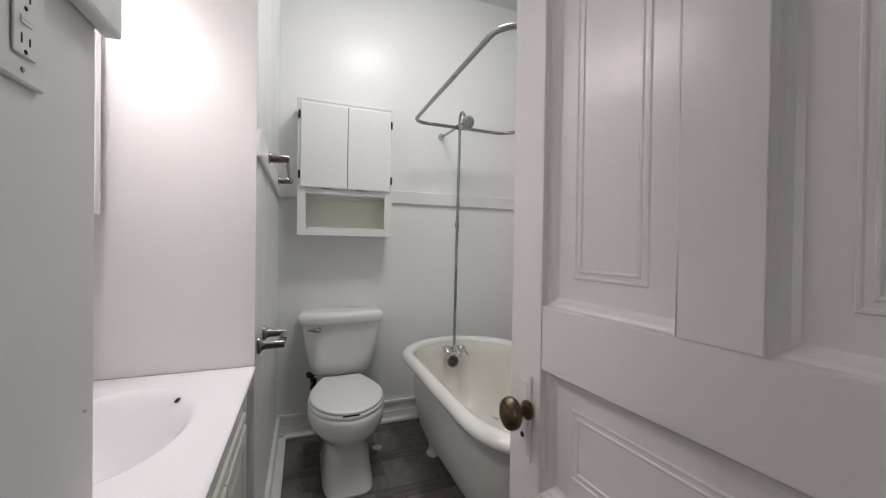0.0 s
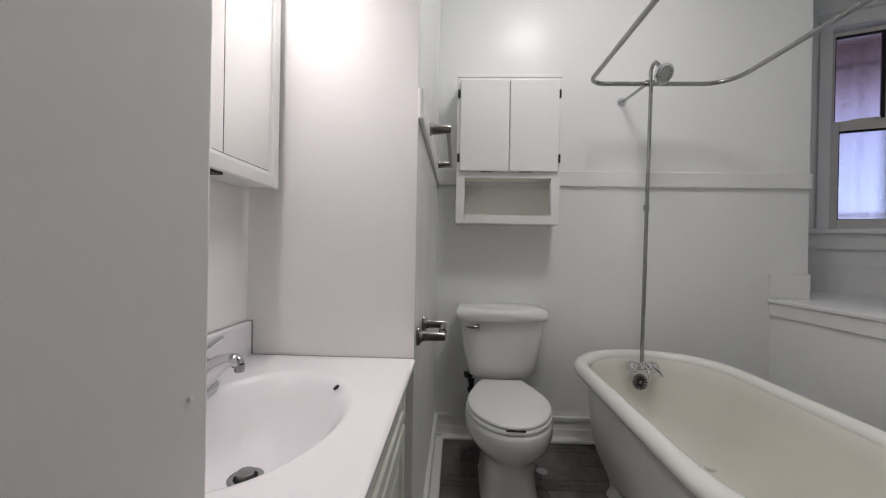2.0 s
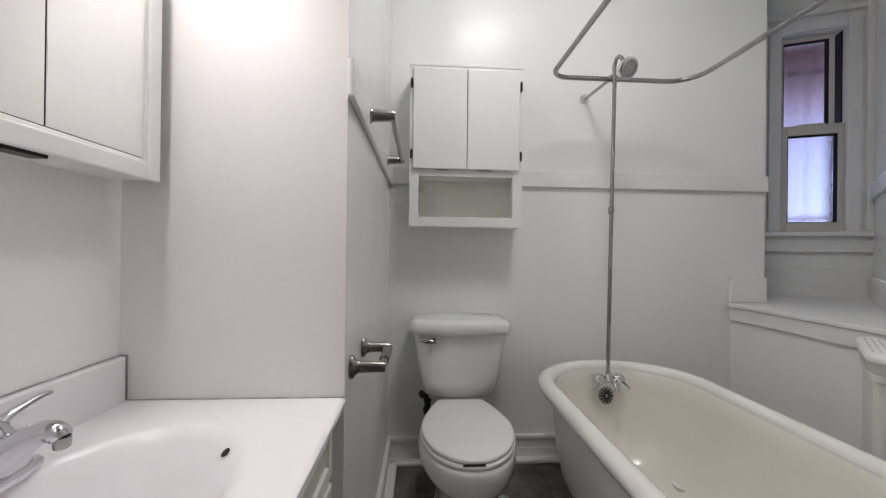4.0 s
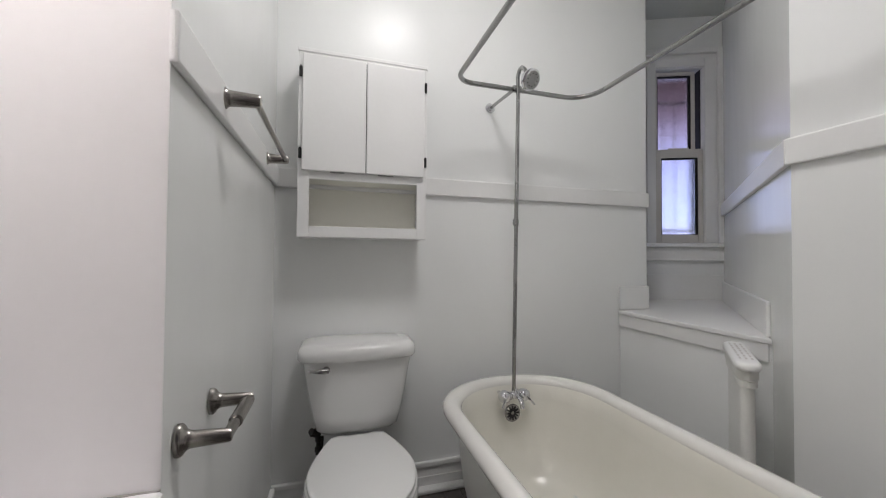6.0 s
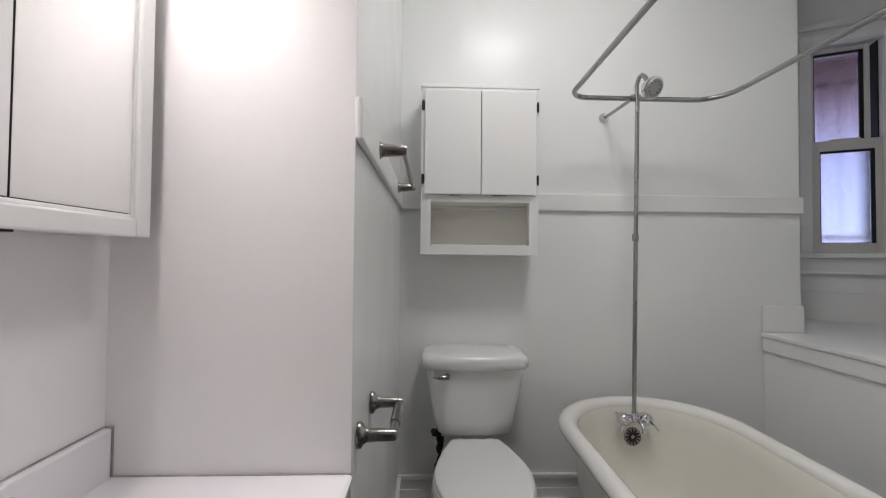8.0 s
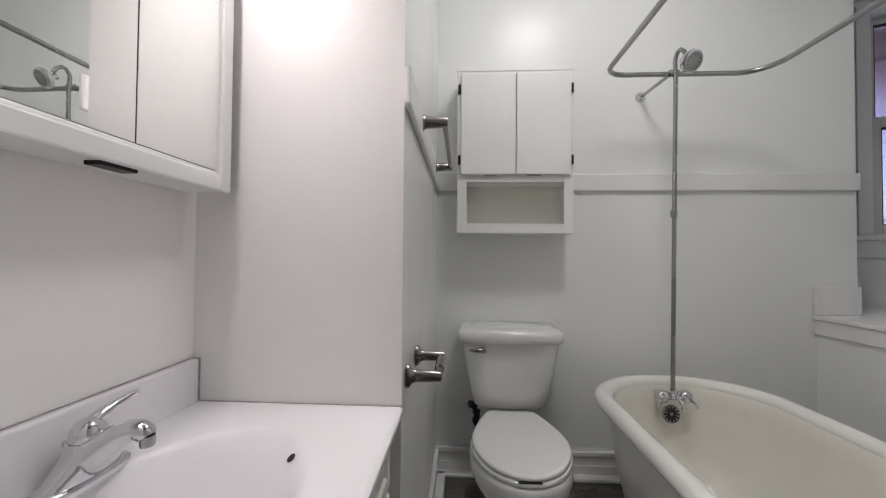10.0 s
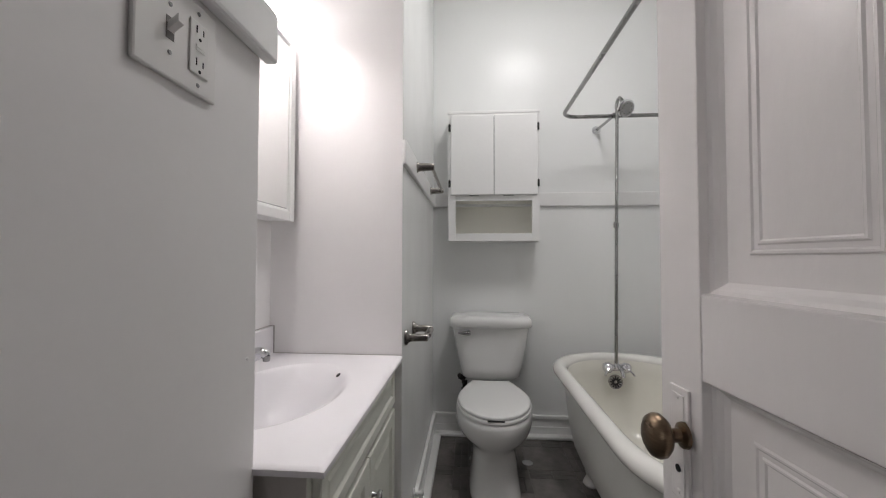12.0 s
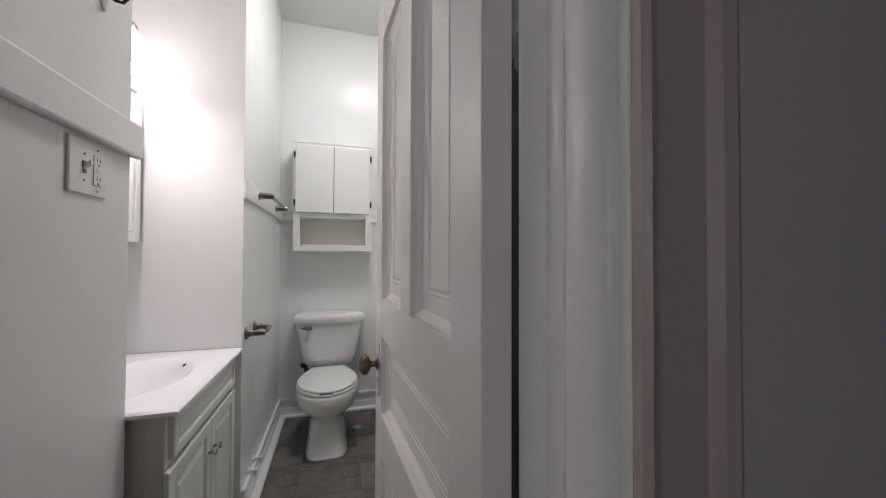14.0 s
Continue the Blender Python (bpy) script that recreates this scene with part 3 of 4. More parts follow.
# ---- toilet ----
def toilet():
    root = thing("toilet", "white porcelain two-piece toilet with the lid closed", "toilet", (0.22, 1.9, 0))
    secs = [(0.0, 1.645, 2.20, 0.13, 4.2), (0.012, 1.641, 2.205, 0.132, 4.2), (0.03, 1.65, 2.20, 0.127, 4.0), (0.12, 1.668, 2.20, 0.117, 3.4), (0.19, 1.676, 2.20, 0.112, 2.8), (0.225, 1.672, 2.20, 0.115, 2.5),
            (0.248, 1.655, 2.20, 0.134, 2.25), (0.266, 1.642, 2.205, 0.163, 2.15), (0.288, 1.624, 2.215, 0.188, 2.1), (0.315, 1.613, 2.22, 0.2, 2.1), (0.345, 1.608, 2.22, 0.205, 2.1), (0.375, 1.607, 2.23, 0.205, 2.1), (0.39, 1.611, 2.23, 0.201, 2.1), (0.398, 1.622, 2.225, 0.189, 2.1)]
    part("bowl", loft([[Vector((v.x * (1 - 0.46 * min(1.0, max(0.0, (z - 0.2) / 0.12)) * max(0.0, (v.y - 1.885) / 0.27) ** 1.5), v.y - 1.9, z)) for v in oval(0, y0, y1, hw, n, 56, z, 3.5)] for z, y0, y1, hw, n in secs]), PORCELAIN, root, smooth=True)

    def slab(y0, y1, hw, z0, z1, r):
        """A seat outline: round at the front, tapering to a straight back."""
        out = []
        for z, k in ((z0, r * 0.6), (z0 + 0.003, 0.0), (z1 - r, 0.0), (z1 - r * 0.4, r * 0.3), (z1, r), (z1 + 0.001, r * 3)):
            w, a, c, mid = hw - k, y0 + k, y1 - k, 1.885
            half = [(w * math.sin(math.pi / 2 * i / 16), mid - (mid - a) * math.cos(math.pi / 2 * i / 16)) for i in range(17)]
            half += [(w * (1 - 0.41 * (i / 10) ** 1.55), mid + (c - mid) * i / 10) for i in range(1, 11)]
            half += [(w * 0.57, c + 0.004), (w * 0.5, c + 0.006)]
            ring = half + [(-x, y) for x, y in half[:0:-1]]
            out.append([Vector((x, y - 1.9, z)) for x, y in ring])
        return loft(out)

    part("seat", slab(1.612, 2.15, 0.199, 0.399, 0.415, 0.005), SEATMAT, root, smooth=True)
    part("lid", slab(1.618, 2.145, 0.194, 0.4185, 0.434, 0.006), SEATMAT, root, smooth=True)
    part("seat_bumper", box(-0.045, 0.035, -0.286, -0.277, 0.4145, 0.419, 0.001), DARK, root)
    for x in (-0.07, 0.07):
        part("seat_hinge", box(x - 0.02, x + 0.02, 0.235, 0.265, 0.399, 0.43, 0.006), SEATMAT, root)

    def tank_ring(z, hw, yf, yb, n):
        return [Vector((v.x * 1.055 + 0.003, v.y - 1.9, z)) for v in oval(0, yf, yb, hw, n, 56, z, 9)]

    part("tank", loft([tank_ring(z, hw, yf, 2.362, 6) for z, hw, yf in ((0.405, 0.11, 2.23), (0.425, 0.15, 2.195), (0.445, 0.172, 2.178), (0.5, 0.184, 2.168), (0.6, 0.203, 2.16), (0.7, 0.218, 2.154), (0.754, 0.226, 2.151))]), PORCELAIN, root, smooth=True)
    part("tank_lid", loft([tank_ring(z, hw, yf, 2.37, 4.6) for z, hw, yf in ((0.752, 0.232, 2.142), (0.754, 0.24, 2.134), (0.763, 0.246, 2.128), (0.791, 0.247, 2.127), (0.809, 0.241, 2.133), (0.819, 0.226, 2.148), (0.822, 0.19, 2.18))]), PORCELAIN, root, smooth=True)
    h = lathe([(0.001, 0), (0.015, 0), (0.0145, 0.008), (0.011, 0.016), (0.001, 0.018)], aim((-0.135, 0.2525, 0.722), (0, -1, 0)), 18)
    q = [(-0.125, 0.234, 0.722, 0.011), (-0.145, 0.231, 0.723, 0.0125), (-0.168, 0.229, 0.724, 0.01), (-0.19, 0.228, 0.7255, 0.0065), (-0.202, 0.229, 0.726, 0.004)]
    tube([p[:3] for p in q], 0, 12, bm=h, radii=[p[3] for p in q])
    part("flush_handle", h, HANDLE, root, "chrome flush lever", smooth=True)
    v = tube([(-0.15, 0.33, 0.405), (-0.152, 0.335, 0.36), (-0.165, 0.34, 0.31), (-0.175, 0.35, 0.26), (-0.18, 0.37, 0.2), (-0.18, 0.44, 0.19), (-0.18, 0.478, 0.19)], 0.007, 8)
    lathe([(0.001, -0.03), (0.018, -0.03), (0.02, -0.01), (0.012, 0.0), (0.014, 0.02), (0.001, 0.022)], aim((-0.185, 0.315, 0.435), (-0.5, -0.6, 0.5)), 10, bm=v)
    lathe([(0.001, 0.0), (0.012, 0.0), (0.012, 0.012), (0.016, 0.014), (0.016, 0.03), (0.01, 0.034), (0.0095, 0.055), (0.0145, 0.058), (0.0145, 0.076), (0.001, 0.077)], Matrix.Translation((-0.166, 0.338, 0.325)), 12, bm=v)
    tube([(-0.166, 0.335, 0.4), (-0.18, 0.318, 0.42), (-0.198, 0.305, 0.428)], 0.007, 8, bm=v)
    part("supply_valve", v, RUST, root, "dark corroded supply valve and hose")
    for x in (-0.105, 0.105):
        part("bolt_cap", lathe([(0.012, 0.03), (0.012, 0.045), (0.008, 0.052), (0.001, 0.054)], Matrix.Translation((x * 1.12, 0.12, -0.01)), 14), PORCELAIN, root, smooth=True)


toilet()


# ---- clawfoot bath ----
def bathtub():
    root = thing("bathtub", "white cast-iron clawfoot bathtub with a rolled rim and cream enamel inside", "bathtub", (0.945, 1.48, 0))
    Y0, Y1, HW = -0.77, 0.765, 0.395

    def ring(inset, z, front=0.0, back=0.0):
        w, ya, yb = HW - inset, Y0 + inset + front, Y1 - inset - back
        pts = []
        d1, d2 = min(0.33, 0.45 * (yb - ya)), min(0.40, 0.55 * (yb - ya))
        for sign, yc, depth, e in ((1, yb - d1, d1, 2.15), (-1, ya + d2, d2, 2.1)):
            for k in range(25):
                a = math.pi * k / 24
                c, q = math.cos(a), math.sin(a)
                pts.append(Vector((sign * w * math.copysign(abs(c) ** (2 / e), c), yc + sign * depth * q ** (2 / e), z)))
        return pts

    out = [ring(0.052, 0.56), ring(0.055, 0.5, 0.005), ring(0.061, 0.4, 0.015), ring(0.071, 0.3, 0.035), ring(0.088, 0.2, 0.06, 0.01), ring(0.112, 0.14, 0.09, 0.02), ring(0.15, 0.105, 0.12, 0.03), ring(0.21, 0.088, 0.15, 0.05), ring(0.3, 0.082, 0.18, 0.06)]
    shell = loft(out, caps=False)
    shell.faces.new([v for v in list(shell.verts)[-50:]])
    part("shell", shell, TUBPAINT, root, "painted cast-iron outside", smooth=True)
    rim = []
    for k in range(13):
        rim.append(ring(0.034 - 0.034 * math.cos(math.radians(-62 + k * 22)), 0.57 + 0.034 * math.sin(math.radians(-62 + k * 22))))
    part("rim", loft(rim, caps=False), RIM, root, "thick rolled white rim", smooth=True)
    inside = [ring(0.062, 0.578), ring(0.072, 0.56), ring(0.08, 0.5, 0.03), ring(0.092, 0.4, 0.06, 0.005), ring(0.112, 0.29, 0.1, 0.015), ring(0.145, 0.2, 0.14, 0.03), ring(0.19, 0.15, 0.18, 0.05), ring(0.27, 0.125, 0.2, 0.06), ring(0.345, 0.12, 0.26, 0.16)]
    skin = loft(inside[::-1], caps=False)
    skin.verts.ensure_lookup_table()
    skin.faces.new([skin.verts[k] for k in range(49, -1, -1)])
    part("basin", skin, ENAMEL, root, "cream enamel inside, lightly stained", smooth=True)
    for sx in (-1, 1):
        for y in (0.38, -0.42):
            x = sx * 0.205
            prof = [(0.0, 0.17, 0.03), (0.012, 0.15, 0.036), (0.026, 0.115, 0.032), (0.024, 0.08, 0.024), (0.016, 0.05, 0.024), (0.016, 0.03, 0.033), (0.022, 0.012, 0.036), (0.02, 0.0, 0.028)]
            rings = [[Vector((x + sx * dx + r * math.cos(2 * math.pi * k / 14), y + r * 1.15 * math.sin(2 * math.pi * k / 14), z)) for k in range(14)] for dx, z, r in prof]
            part("foot", loft(rings), TUBPAINT, root, "white painted claw foot", smooth=True)
    over = lathe([(0.001, 0), (0.04, 0), (0.0415, 0.004), (0.038, 0.008), (0.034, 0.007), (0.001, 0.006)], aim((0.002, 0.632, 0.458), (0, -1, 0.12)), 28)
    ov = part("overflow_plate", over, HANDLE, root, "round slotted overflow plate", smooth=True)
    for k in range(12):
        m = aim((0.002, 0.632, 0.458), (0, -1, 0.12)) @ pose(0, 0, 0.0072, 0, 0, k * 30)
        sb2 = box(0.009, 0.033, -0.0036, 0.0036, 0.0, 0.002)
        sb2.transform(m)
        part("slot", sb2, DARK, ov)


bathtub()


def shower():
    root = thing("shower_riser", "chrome bath mixer with a tall riser, shower head and curtain ring", "shower", (0.953, 2.1, 0.0))
    px, py = 0.0, 0.0
    mix = tube([(-0.05, 0.012, 0.541), (0.05, 0.012, 0.541)], 0.019, 14)
    lathe([(0.001, 0.0), (0.02, 0.0), (0.021, 0.02), (0.013, 0.03), (0.011, 0.05), (0.001, 0.061)], Matrix.Translation((px, py + 0.004, 0.534)), 16, bm=mix)
    for x in (-0.05, 0.05):
        lathe([(0.001, -0.022), (0.027, -0.02), (0.031, 0.0), (0.026, 0.022), (0.016, 0.032), (0.001, 0.033)], aim((x, 0.005, 0.541), (x * 2, -1, 0.35)), 18, bm=mix)
    body = part("mixer", mix, CHROME, root, smooth=True)
    for x in (-0.05, 0.05):
        s = 1 if x > 0 else -1
        lv = tube([(x + s * 0.006, -0.022, 0.541), (x + s * 0.02, -0.034, 0.527), (x + s * 0.034, -0.042, 0.507)], 0.006, 8, radii=[0.008, 0.006, 0.0055])
        part("lever", lv, CHROME, body, smooth=True)
    part("spout", tube([(0.012, -0.004, 0.541), (0.014, -0.03, 0.537), (0.015, -0.05, 0.521), (0.015, -0.055, 0.501)], 0.011, 12), CHROME, root, smooth=True)
    for x in (-0.05, 0.05):
        part("supply_pipe", tube([(x, 0.05, 0.541), (x, 0.16, 0.541), (x, 0.17, 0.54), (x, 0.17, 0.0)], 0.009, 10), CHROME, root, smooth=True)
    part("riser", tube([(-0.004, 0, 0.57), (0.006, 0.0, 1.38), (0.017, 0.004, 2.0), (0.016, 0.006, 2.1), (0.017, 0.0, 2.115), (0.018, -0.012, 2.13), (0.02, -0.03, 2.132), (0.022, -0.052, 2.112), (0.023, -0.065, 2.085)], 0.0095, 12), STEEL, root, smooth=True)
    part("coupling", lathe([(0.001, 1.365), (0.0125, 1.365), (0.0145, 1.37), (0.0145, 1.392), (0.012, 1.398), (0.001, 1.399)], Matrix.Translation((0.004, 0, 0)), 16), STEEL, root, smooth=True)
    hd = part("shower_head", lathe([(0.001, -0.055), (0.012, -0.053), (0.015, -0.035), (0.024, -0.022), (0.043, -0.01), (0.049, 0.002), (0.0485, 0.012), (0.043, 0.016), (0.001, 0.017)],
                aim((0.022, -0.1, 2.04), (0.25, -1, -0.6)), 28), CHROME, root, "round chrome shower head", smooth=True)
    fm = aim((0.022, -0.1, 2.04), (0.25, -1, -0.6))
    part("spray_plate", lathe([(0.001, 0.0172), (0.04, 0.0172), (0.039, 0.019), (0.001, 0.0192)], fm, 24), STEEL, hd)
    for k in range(10):
        part("nozzle", lathe([(0.001, 0.019), (0.0026, 0.019), (0.002, 0.021), (0.001, 0.0212)], fm @ pose(0.028 * math.cos(k * 0.628), 0.028 * math.sin(k * 0.628), 0), 8), DARK, hd)
    # curtain ring: a closed loop with rounded corners
    X0, X1, A, B = 0.655 - 0.957, 1.385 - 0.957, 0.98 - 2.1, 2.125 - 2.1
    pts = []
    for cx, cy, a0, r in ((X1, B, 0, 0.13), (X0, B, 90, 0.085), (X0, A, 180, 0.1), (X1, A, 270, 0.1)):
        for k in range(7):
            t = math.radians(a0 + 15 * k)
            sx, sy = (1 if cx == X1 else -1), (1 if cy == B else -1)
            pts.append((cx - sx * r + r * math.cos(t), cy - sy * r + r * math.sin(t), 2.045))
    part("curtain_ring", tube(pts, 0.0115, 12, closed=True), STEEL, root, "bent grey steel curtain rail", smooth=True)
    part("ring_clamp", lathe([(0.001, -0.02), (0.017, -0.02), (0.017, 0.02), (0.001, 0.02)], aim((0.016, 0.018, 2.045), (1, 0, 0)), 14), STEEL, root, smooth=True)
    part("wall_brace", tube([(0.0, 0.02, 2.04), (-0.012, 0.262, 2.045)], 0.0085, 10), STEEL, root, smooth=True)
    part("wall_flange", lathe([(0.001, 0), (0.028, 0), (0.027, 0.006), (0.018, 0.016), (0.013, 0.028), (0.001, 0.029)], aim((-0.012, 0.279, 2.047), (0, -1, 0)), 20), CHROME, root, smooth=True)


shower()


# ---- vanity ----
def vanity():
    root = thing("vanity_cabinet", "cream painted vanity cabinet with two panelled doors", "cabinet", (0, 0, 0))
    F, TOPZ = -0.196, 0.8055
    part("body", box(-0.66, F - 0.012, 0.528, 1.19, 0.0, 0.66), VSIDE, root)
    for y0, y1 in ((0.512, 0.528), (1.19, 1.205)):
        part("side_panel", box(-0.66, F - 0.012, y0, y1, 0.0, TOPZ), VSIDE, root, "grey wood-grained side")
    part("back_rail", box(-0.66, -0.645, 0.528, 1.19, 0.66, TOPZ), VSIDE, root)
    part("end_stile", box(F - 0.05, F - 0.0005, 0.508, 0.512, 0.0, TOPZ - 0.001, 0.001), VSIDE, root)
    fr = bmesh.new()
    for q in ((0.5125, 0.545, 0.0, TOPZ), (1.172, 1.218, 0.0, TOPZ), (0.545, 1.172, 0.765, TOPZ), (0.545, 1.172, 0.64, 0.67), (0.545, 1.172, 0.0, 0.1)):
        box(F - 0.012, F, q[0], q[1], q[2], q[3], 0.001, bm=fr)
    part("face_frame", fr, VANITY, root)
    front = F + 0.018
    prof = [(0, 0.0175), (0.0, 0.003), (0.003, 0.0), (0.03, 0.0), (0.035, 0.006), (0.04, 0.007), (0.05, 0.003), (0.054, 0.003)]
    part("drawer_front", moulded(0.53, 1.187, 0.662, 0.795, prof, front, 1), VANITY, root, "fixed cream drawer front")
    for y0, y1, ky in ((0.494, 0.856, 0.833), (0.861, 1.187, 0.884)):
        p = moulded(y0, y1, 0.075, 0.642, [(0, 0.0145), (0.0, 0.003), (0.003, 0.0), (0.045, 0.0), (0.052, 0.008), (0.06, 0.009), (0.082, 0.003), (0.087, 0.003)], front, 1)
        dr = part("door", p, VANITY, root, "cream raised-panel door")
        # Dark sheet stands for the shadow gap between door and face frame.
        part("door_back", box(F + 0.002, F + 0.0035, y0 + 0.001, y1 - 0.001, 0.076, 0.641), GAP_SHADE, dr, "dark sheet for the shade behind the door")
        part("knob", lathe([(0.001, 0), (0.008, 0), (0.006, 0.006), (0.005, 0.012), (0.011, 0.017), (0.0135, 0.022), (0.011, 0.027), (0.001, 0.029)], aim((front, ky, 0.528), (1, 0, 0)), 18), CHROME, dr, "round nickel knob", smooth=True)


vanity()
CX, CY, RX, RY = -0.425, 0.85, 0.178, 0.25


def bowl(x, y):
    """The depth of the moulded bowl under the top."""
    r = math.hypot((x - CX) / RX, (y - CY) / RY)
    if r >= 1.0:
        return 0.0
    lean = max(0.0, (0.6 * (x - CX) / RX + 0.8 * (y - CY) / RY) / max(r, 0.05))
    return 0.14 * (1 - r ** (4.2 - 1.9 * lean)) ** (1.6 + 0.4 * lean)


def washbasin():
    root = thing("washbasin", "white moulded washbasin top with an oval bowl", "sink", (0, 0, 0))
    X0, X1, Y0, Y1 = -0.67, -0.156, 0.487, 1.219
    nx, ny, b = 90, 120, bmesh.new()
    grid = []
    for i in range(nx + 1):
        row = []
        for j in range(ny + 1):
            x, y = X0 + (X1 - X0) * i / nx, Y0 + (Y1 - Y0) * j / ny
            e = 0.0055 if (i == nx or j == 0) else 0.0008 if (i == nx - 1 or j == 1) else 0.0
            row.append(b.verts.new((x, y, 0.822 - bowl(x, y) - e)))
        grid.append(row)
    for i in range(nx):
        for j in range(ny):
            b.faces.new((grid[i][j], grid[i + 1][j], grid[i + 1][j + 1], grid[i][j + 1]))
    lower = []
    rim_v = [grid[i][0] for i in range(nx + 1)] + [grid[nx][j] for j in range(1, ny + 1)]
    for v in rim_v:
        lower.append(b.verts.new((v.co.x, v.co.y, 0.806)))
    for k in range(len(rim_v) - 1):
        b.faces.new((rim_v[k], lower[k], lower[k + 1], rim_v[k + 1]))
    top = part("basin", b, MARBLE, root, smooth=True)
    part("backsplash", box(-0.67, -0.652, Y0, Y1, 0.818, 0.924, 0.005), MARBLE, root)
    dz = 0.822 - bowl(CX, CY)
    dm = Matrix.Translation((CX - 0.03, CY + 0.006, dz + 0.0005))
    drain = part("drain", lathe([(0.018, 0.0), (0.033, 0.0), (0.034, 0.003), (0.03, 0.0045), (0.022, 0.003), (0.018, 0.0025)], dm, 24), STEEL, root, smooth=True)
    part("drain_well", lathe([(0.001, 0.0), (0.023, 0.0), (0.023, 0.0035), (0.001, 0.0036)], dm, 20), DARK, drain)
    part("stopper", lathe([(0.001, 0.004), (0.016, 0.004), (0.0175, 0.011), (0.0175, 0.014), (0.016, 0.0155), (0.001, 0.0158)], dm, 24), STEEL, drain, smooth=True)
    part("caulk", box(X0 + 0.02, X1 - 0.004, Y1 - 0.0015, Y1 + 0.002, 0.8215, 0.8238), CAULK, root)
    ck = box(X0 - 0.0005, X0 + 0.0025, Y0, Y1 + 0.002, 0.9235, 0.926)
    box(X0 + 0.001, X0 + 0.0195, Y1 + 0.0, Y1 + 0.002, 0.82, 0.926, bm=ck)
    part("caulk", ck, CAULK, root)
    ox, oy = -0.322, 1.01
    nrm = Vector((-(bowl(ox + 0.004, oy) - bowl(ox - 0.004, oy)) / 0.008 * -1, (bowl(ox, oy + 0.004) - bowl(ox, oy - 0.004)) / 0.008, 1)).normalized()
    part("overflow_hole", lathe([(0.001, 0), (0.008, 0), (0.008, 0.0012), (0.001, 0.0014)], aim(Vector((ox, oy, 0.822 - bowl(ox, oy))) + nrm * 0.002, nrm), 14), DARK, root)


washbasin()


def smoothed(points, n=6):
    """More points on a soft curve through those given, each with a radius as its last number."""
    p = [Vector(q) for q in points]
    p = [2 * p[0] - p[1]] + p + [2 * p[-1] - p[-2]]
    out = []
    for a, b, c, d in zip(p, p[1:], p[2:], p[3:]):
        for k in range(n):
            t = k / n
            out.append(0.5 * (2 * b + (c - a) * t + (2 * a - 5 * b + 4 * c - d) * t * t + (3 * b - a - 3 * c + d) * t ** 3))
    return out + [p[-2]]


def bent(points, seg=18):
    q = smoothed(points)
    return tube([v.to_3d() for v in q], 0, seg, radii=[v[3] for v in q])


def basin_tap():
    root = thing("basin_tap", "chrome single-lever basin tap on the washbasin", "tap", (-0.605, 0.905, 0.822))
    part("base_plate", loft([[Vector((v.x, v.y, z)) for v in oval(0, -w, w, d, 2.6, 36, 0, 2.6)] for z, w, d in ((0.0, 0.072, 0.03), (0.008, 0.073, 0.031), (0.013, 0.069, 0.028), (0.015, 0.06, 0.022))]), CHROME, root, smooth=True)
    part("body", loft([[Vector((v.x + dx, v.y, z)) for v in oval(0, -w, w, d, 2.2, 36, 0, 2.2)] for z, w, d, dx in ((0.01, 0.064, 0.026, 0), (0.02, 0.054, 0.028, 0.002), (0.034, 0.04, 0.029, 0.005), (0.05, 0.028, 0.027, 0.008), (0.062, 0.025, 0.025, 0.009), (0.066, 0.022, 0.022, 0.009))]), CHROME, root, smooth=True)
    part("spout", bent([(-0.01, 0, 0.028, 0.027), (0.018, 0, 0.044, 0.03), (0.045, 0, 0.063, 0.023), (0.068, 0, 0.077, 0.018), (0.086, 0, 0.083, 0.0155), (0.099, 0, 0.08, 0.0145), (0.104, 0, 0.073, 0.013)]), CHROME, root, smooth=True)
    part("aerator", lathe([(0.001, -0.012), (0.0095, -0.012), (0.0105, -0.008), (0.0105, 0.004), (0.001, 0.005)], Matrix.Translation((0.105, 0, 0.071)), 18), STEEL, root, smooth=True)
    cap = part("lever_cap", lathe([(0.001, 0.0), (0.022, 0.0), (0.0235, 0.006), (0.022, 0.016), (0.016, 0.026), (0.008, 0.031), (0.001, 0.032)], Matrix.Translation((0.009, 0, 0.067)), 24), CHROME, root, smooth=True)
    part("lever", bent([(0.009, 0.002, 0.088, 0.011), (0.012, 0.018, 0.097, 0.0095), (0.016, 0.038, 0.105, 0.0075), (0.02, 0.058, 0.111, 0.006), (0.023, 0.07, 0.113, 0.0045)], 12), CHROME, cap, smooth=True)
    part("lift_rod", tube([(-0.026, 0, 0.01), (-0.026, 0, 0.05), (-0.026, 0, 0.056), (-0.026, 0, 0.062)], 0.003, 10, radii=[0.0025, 0.0025, 0.006, 0.005]), CHROME, root, smooth=True)


basin_tap()


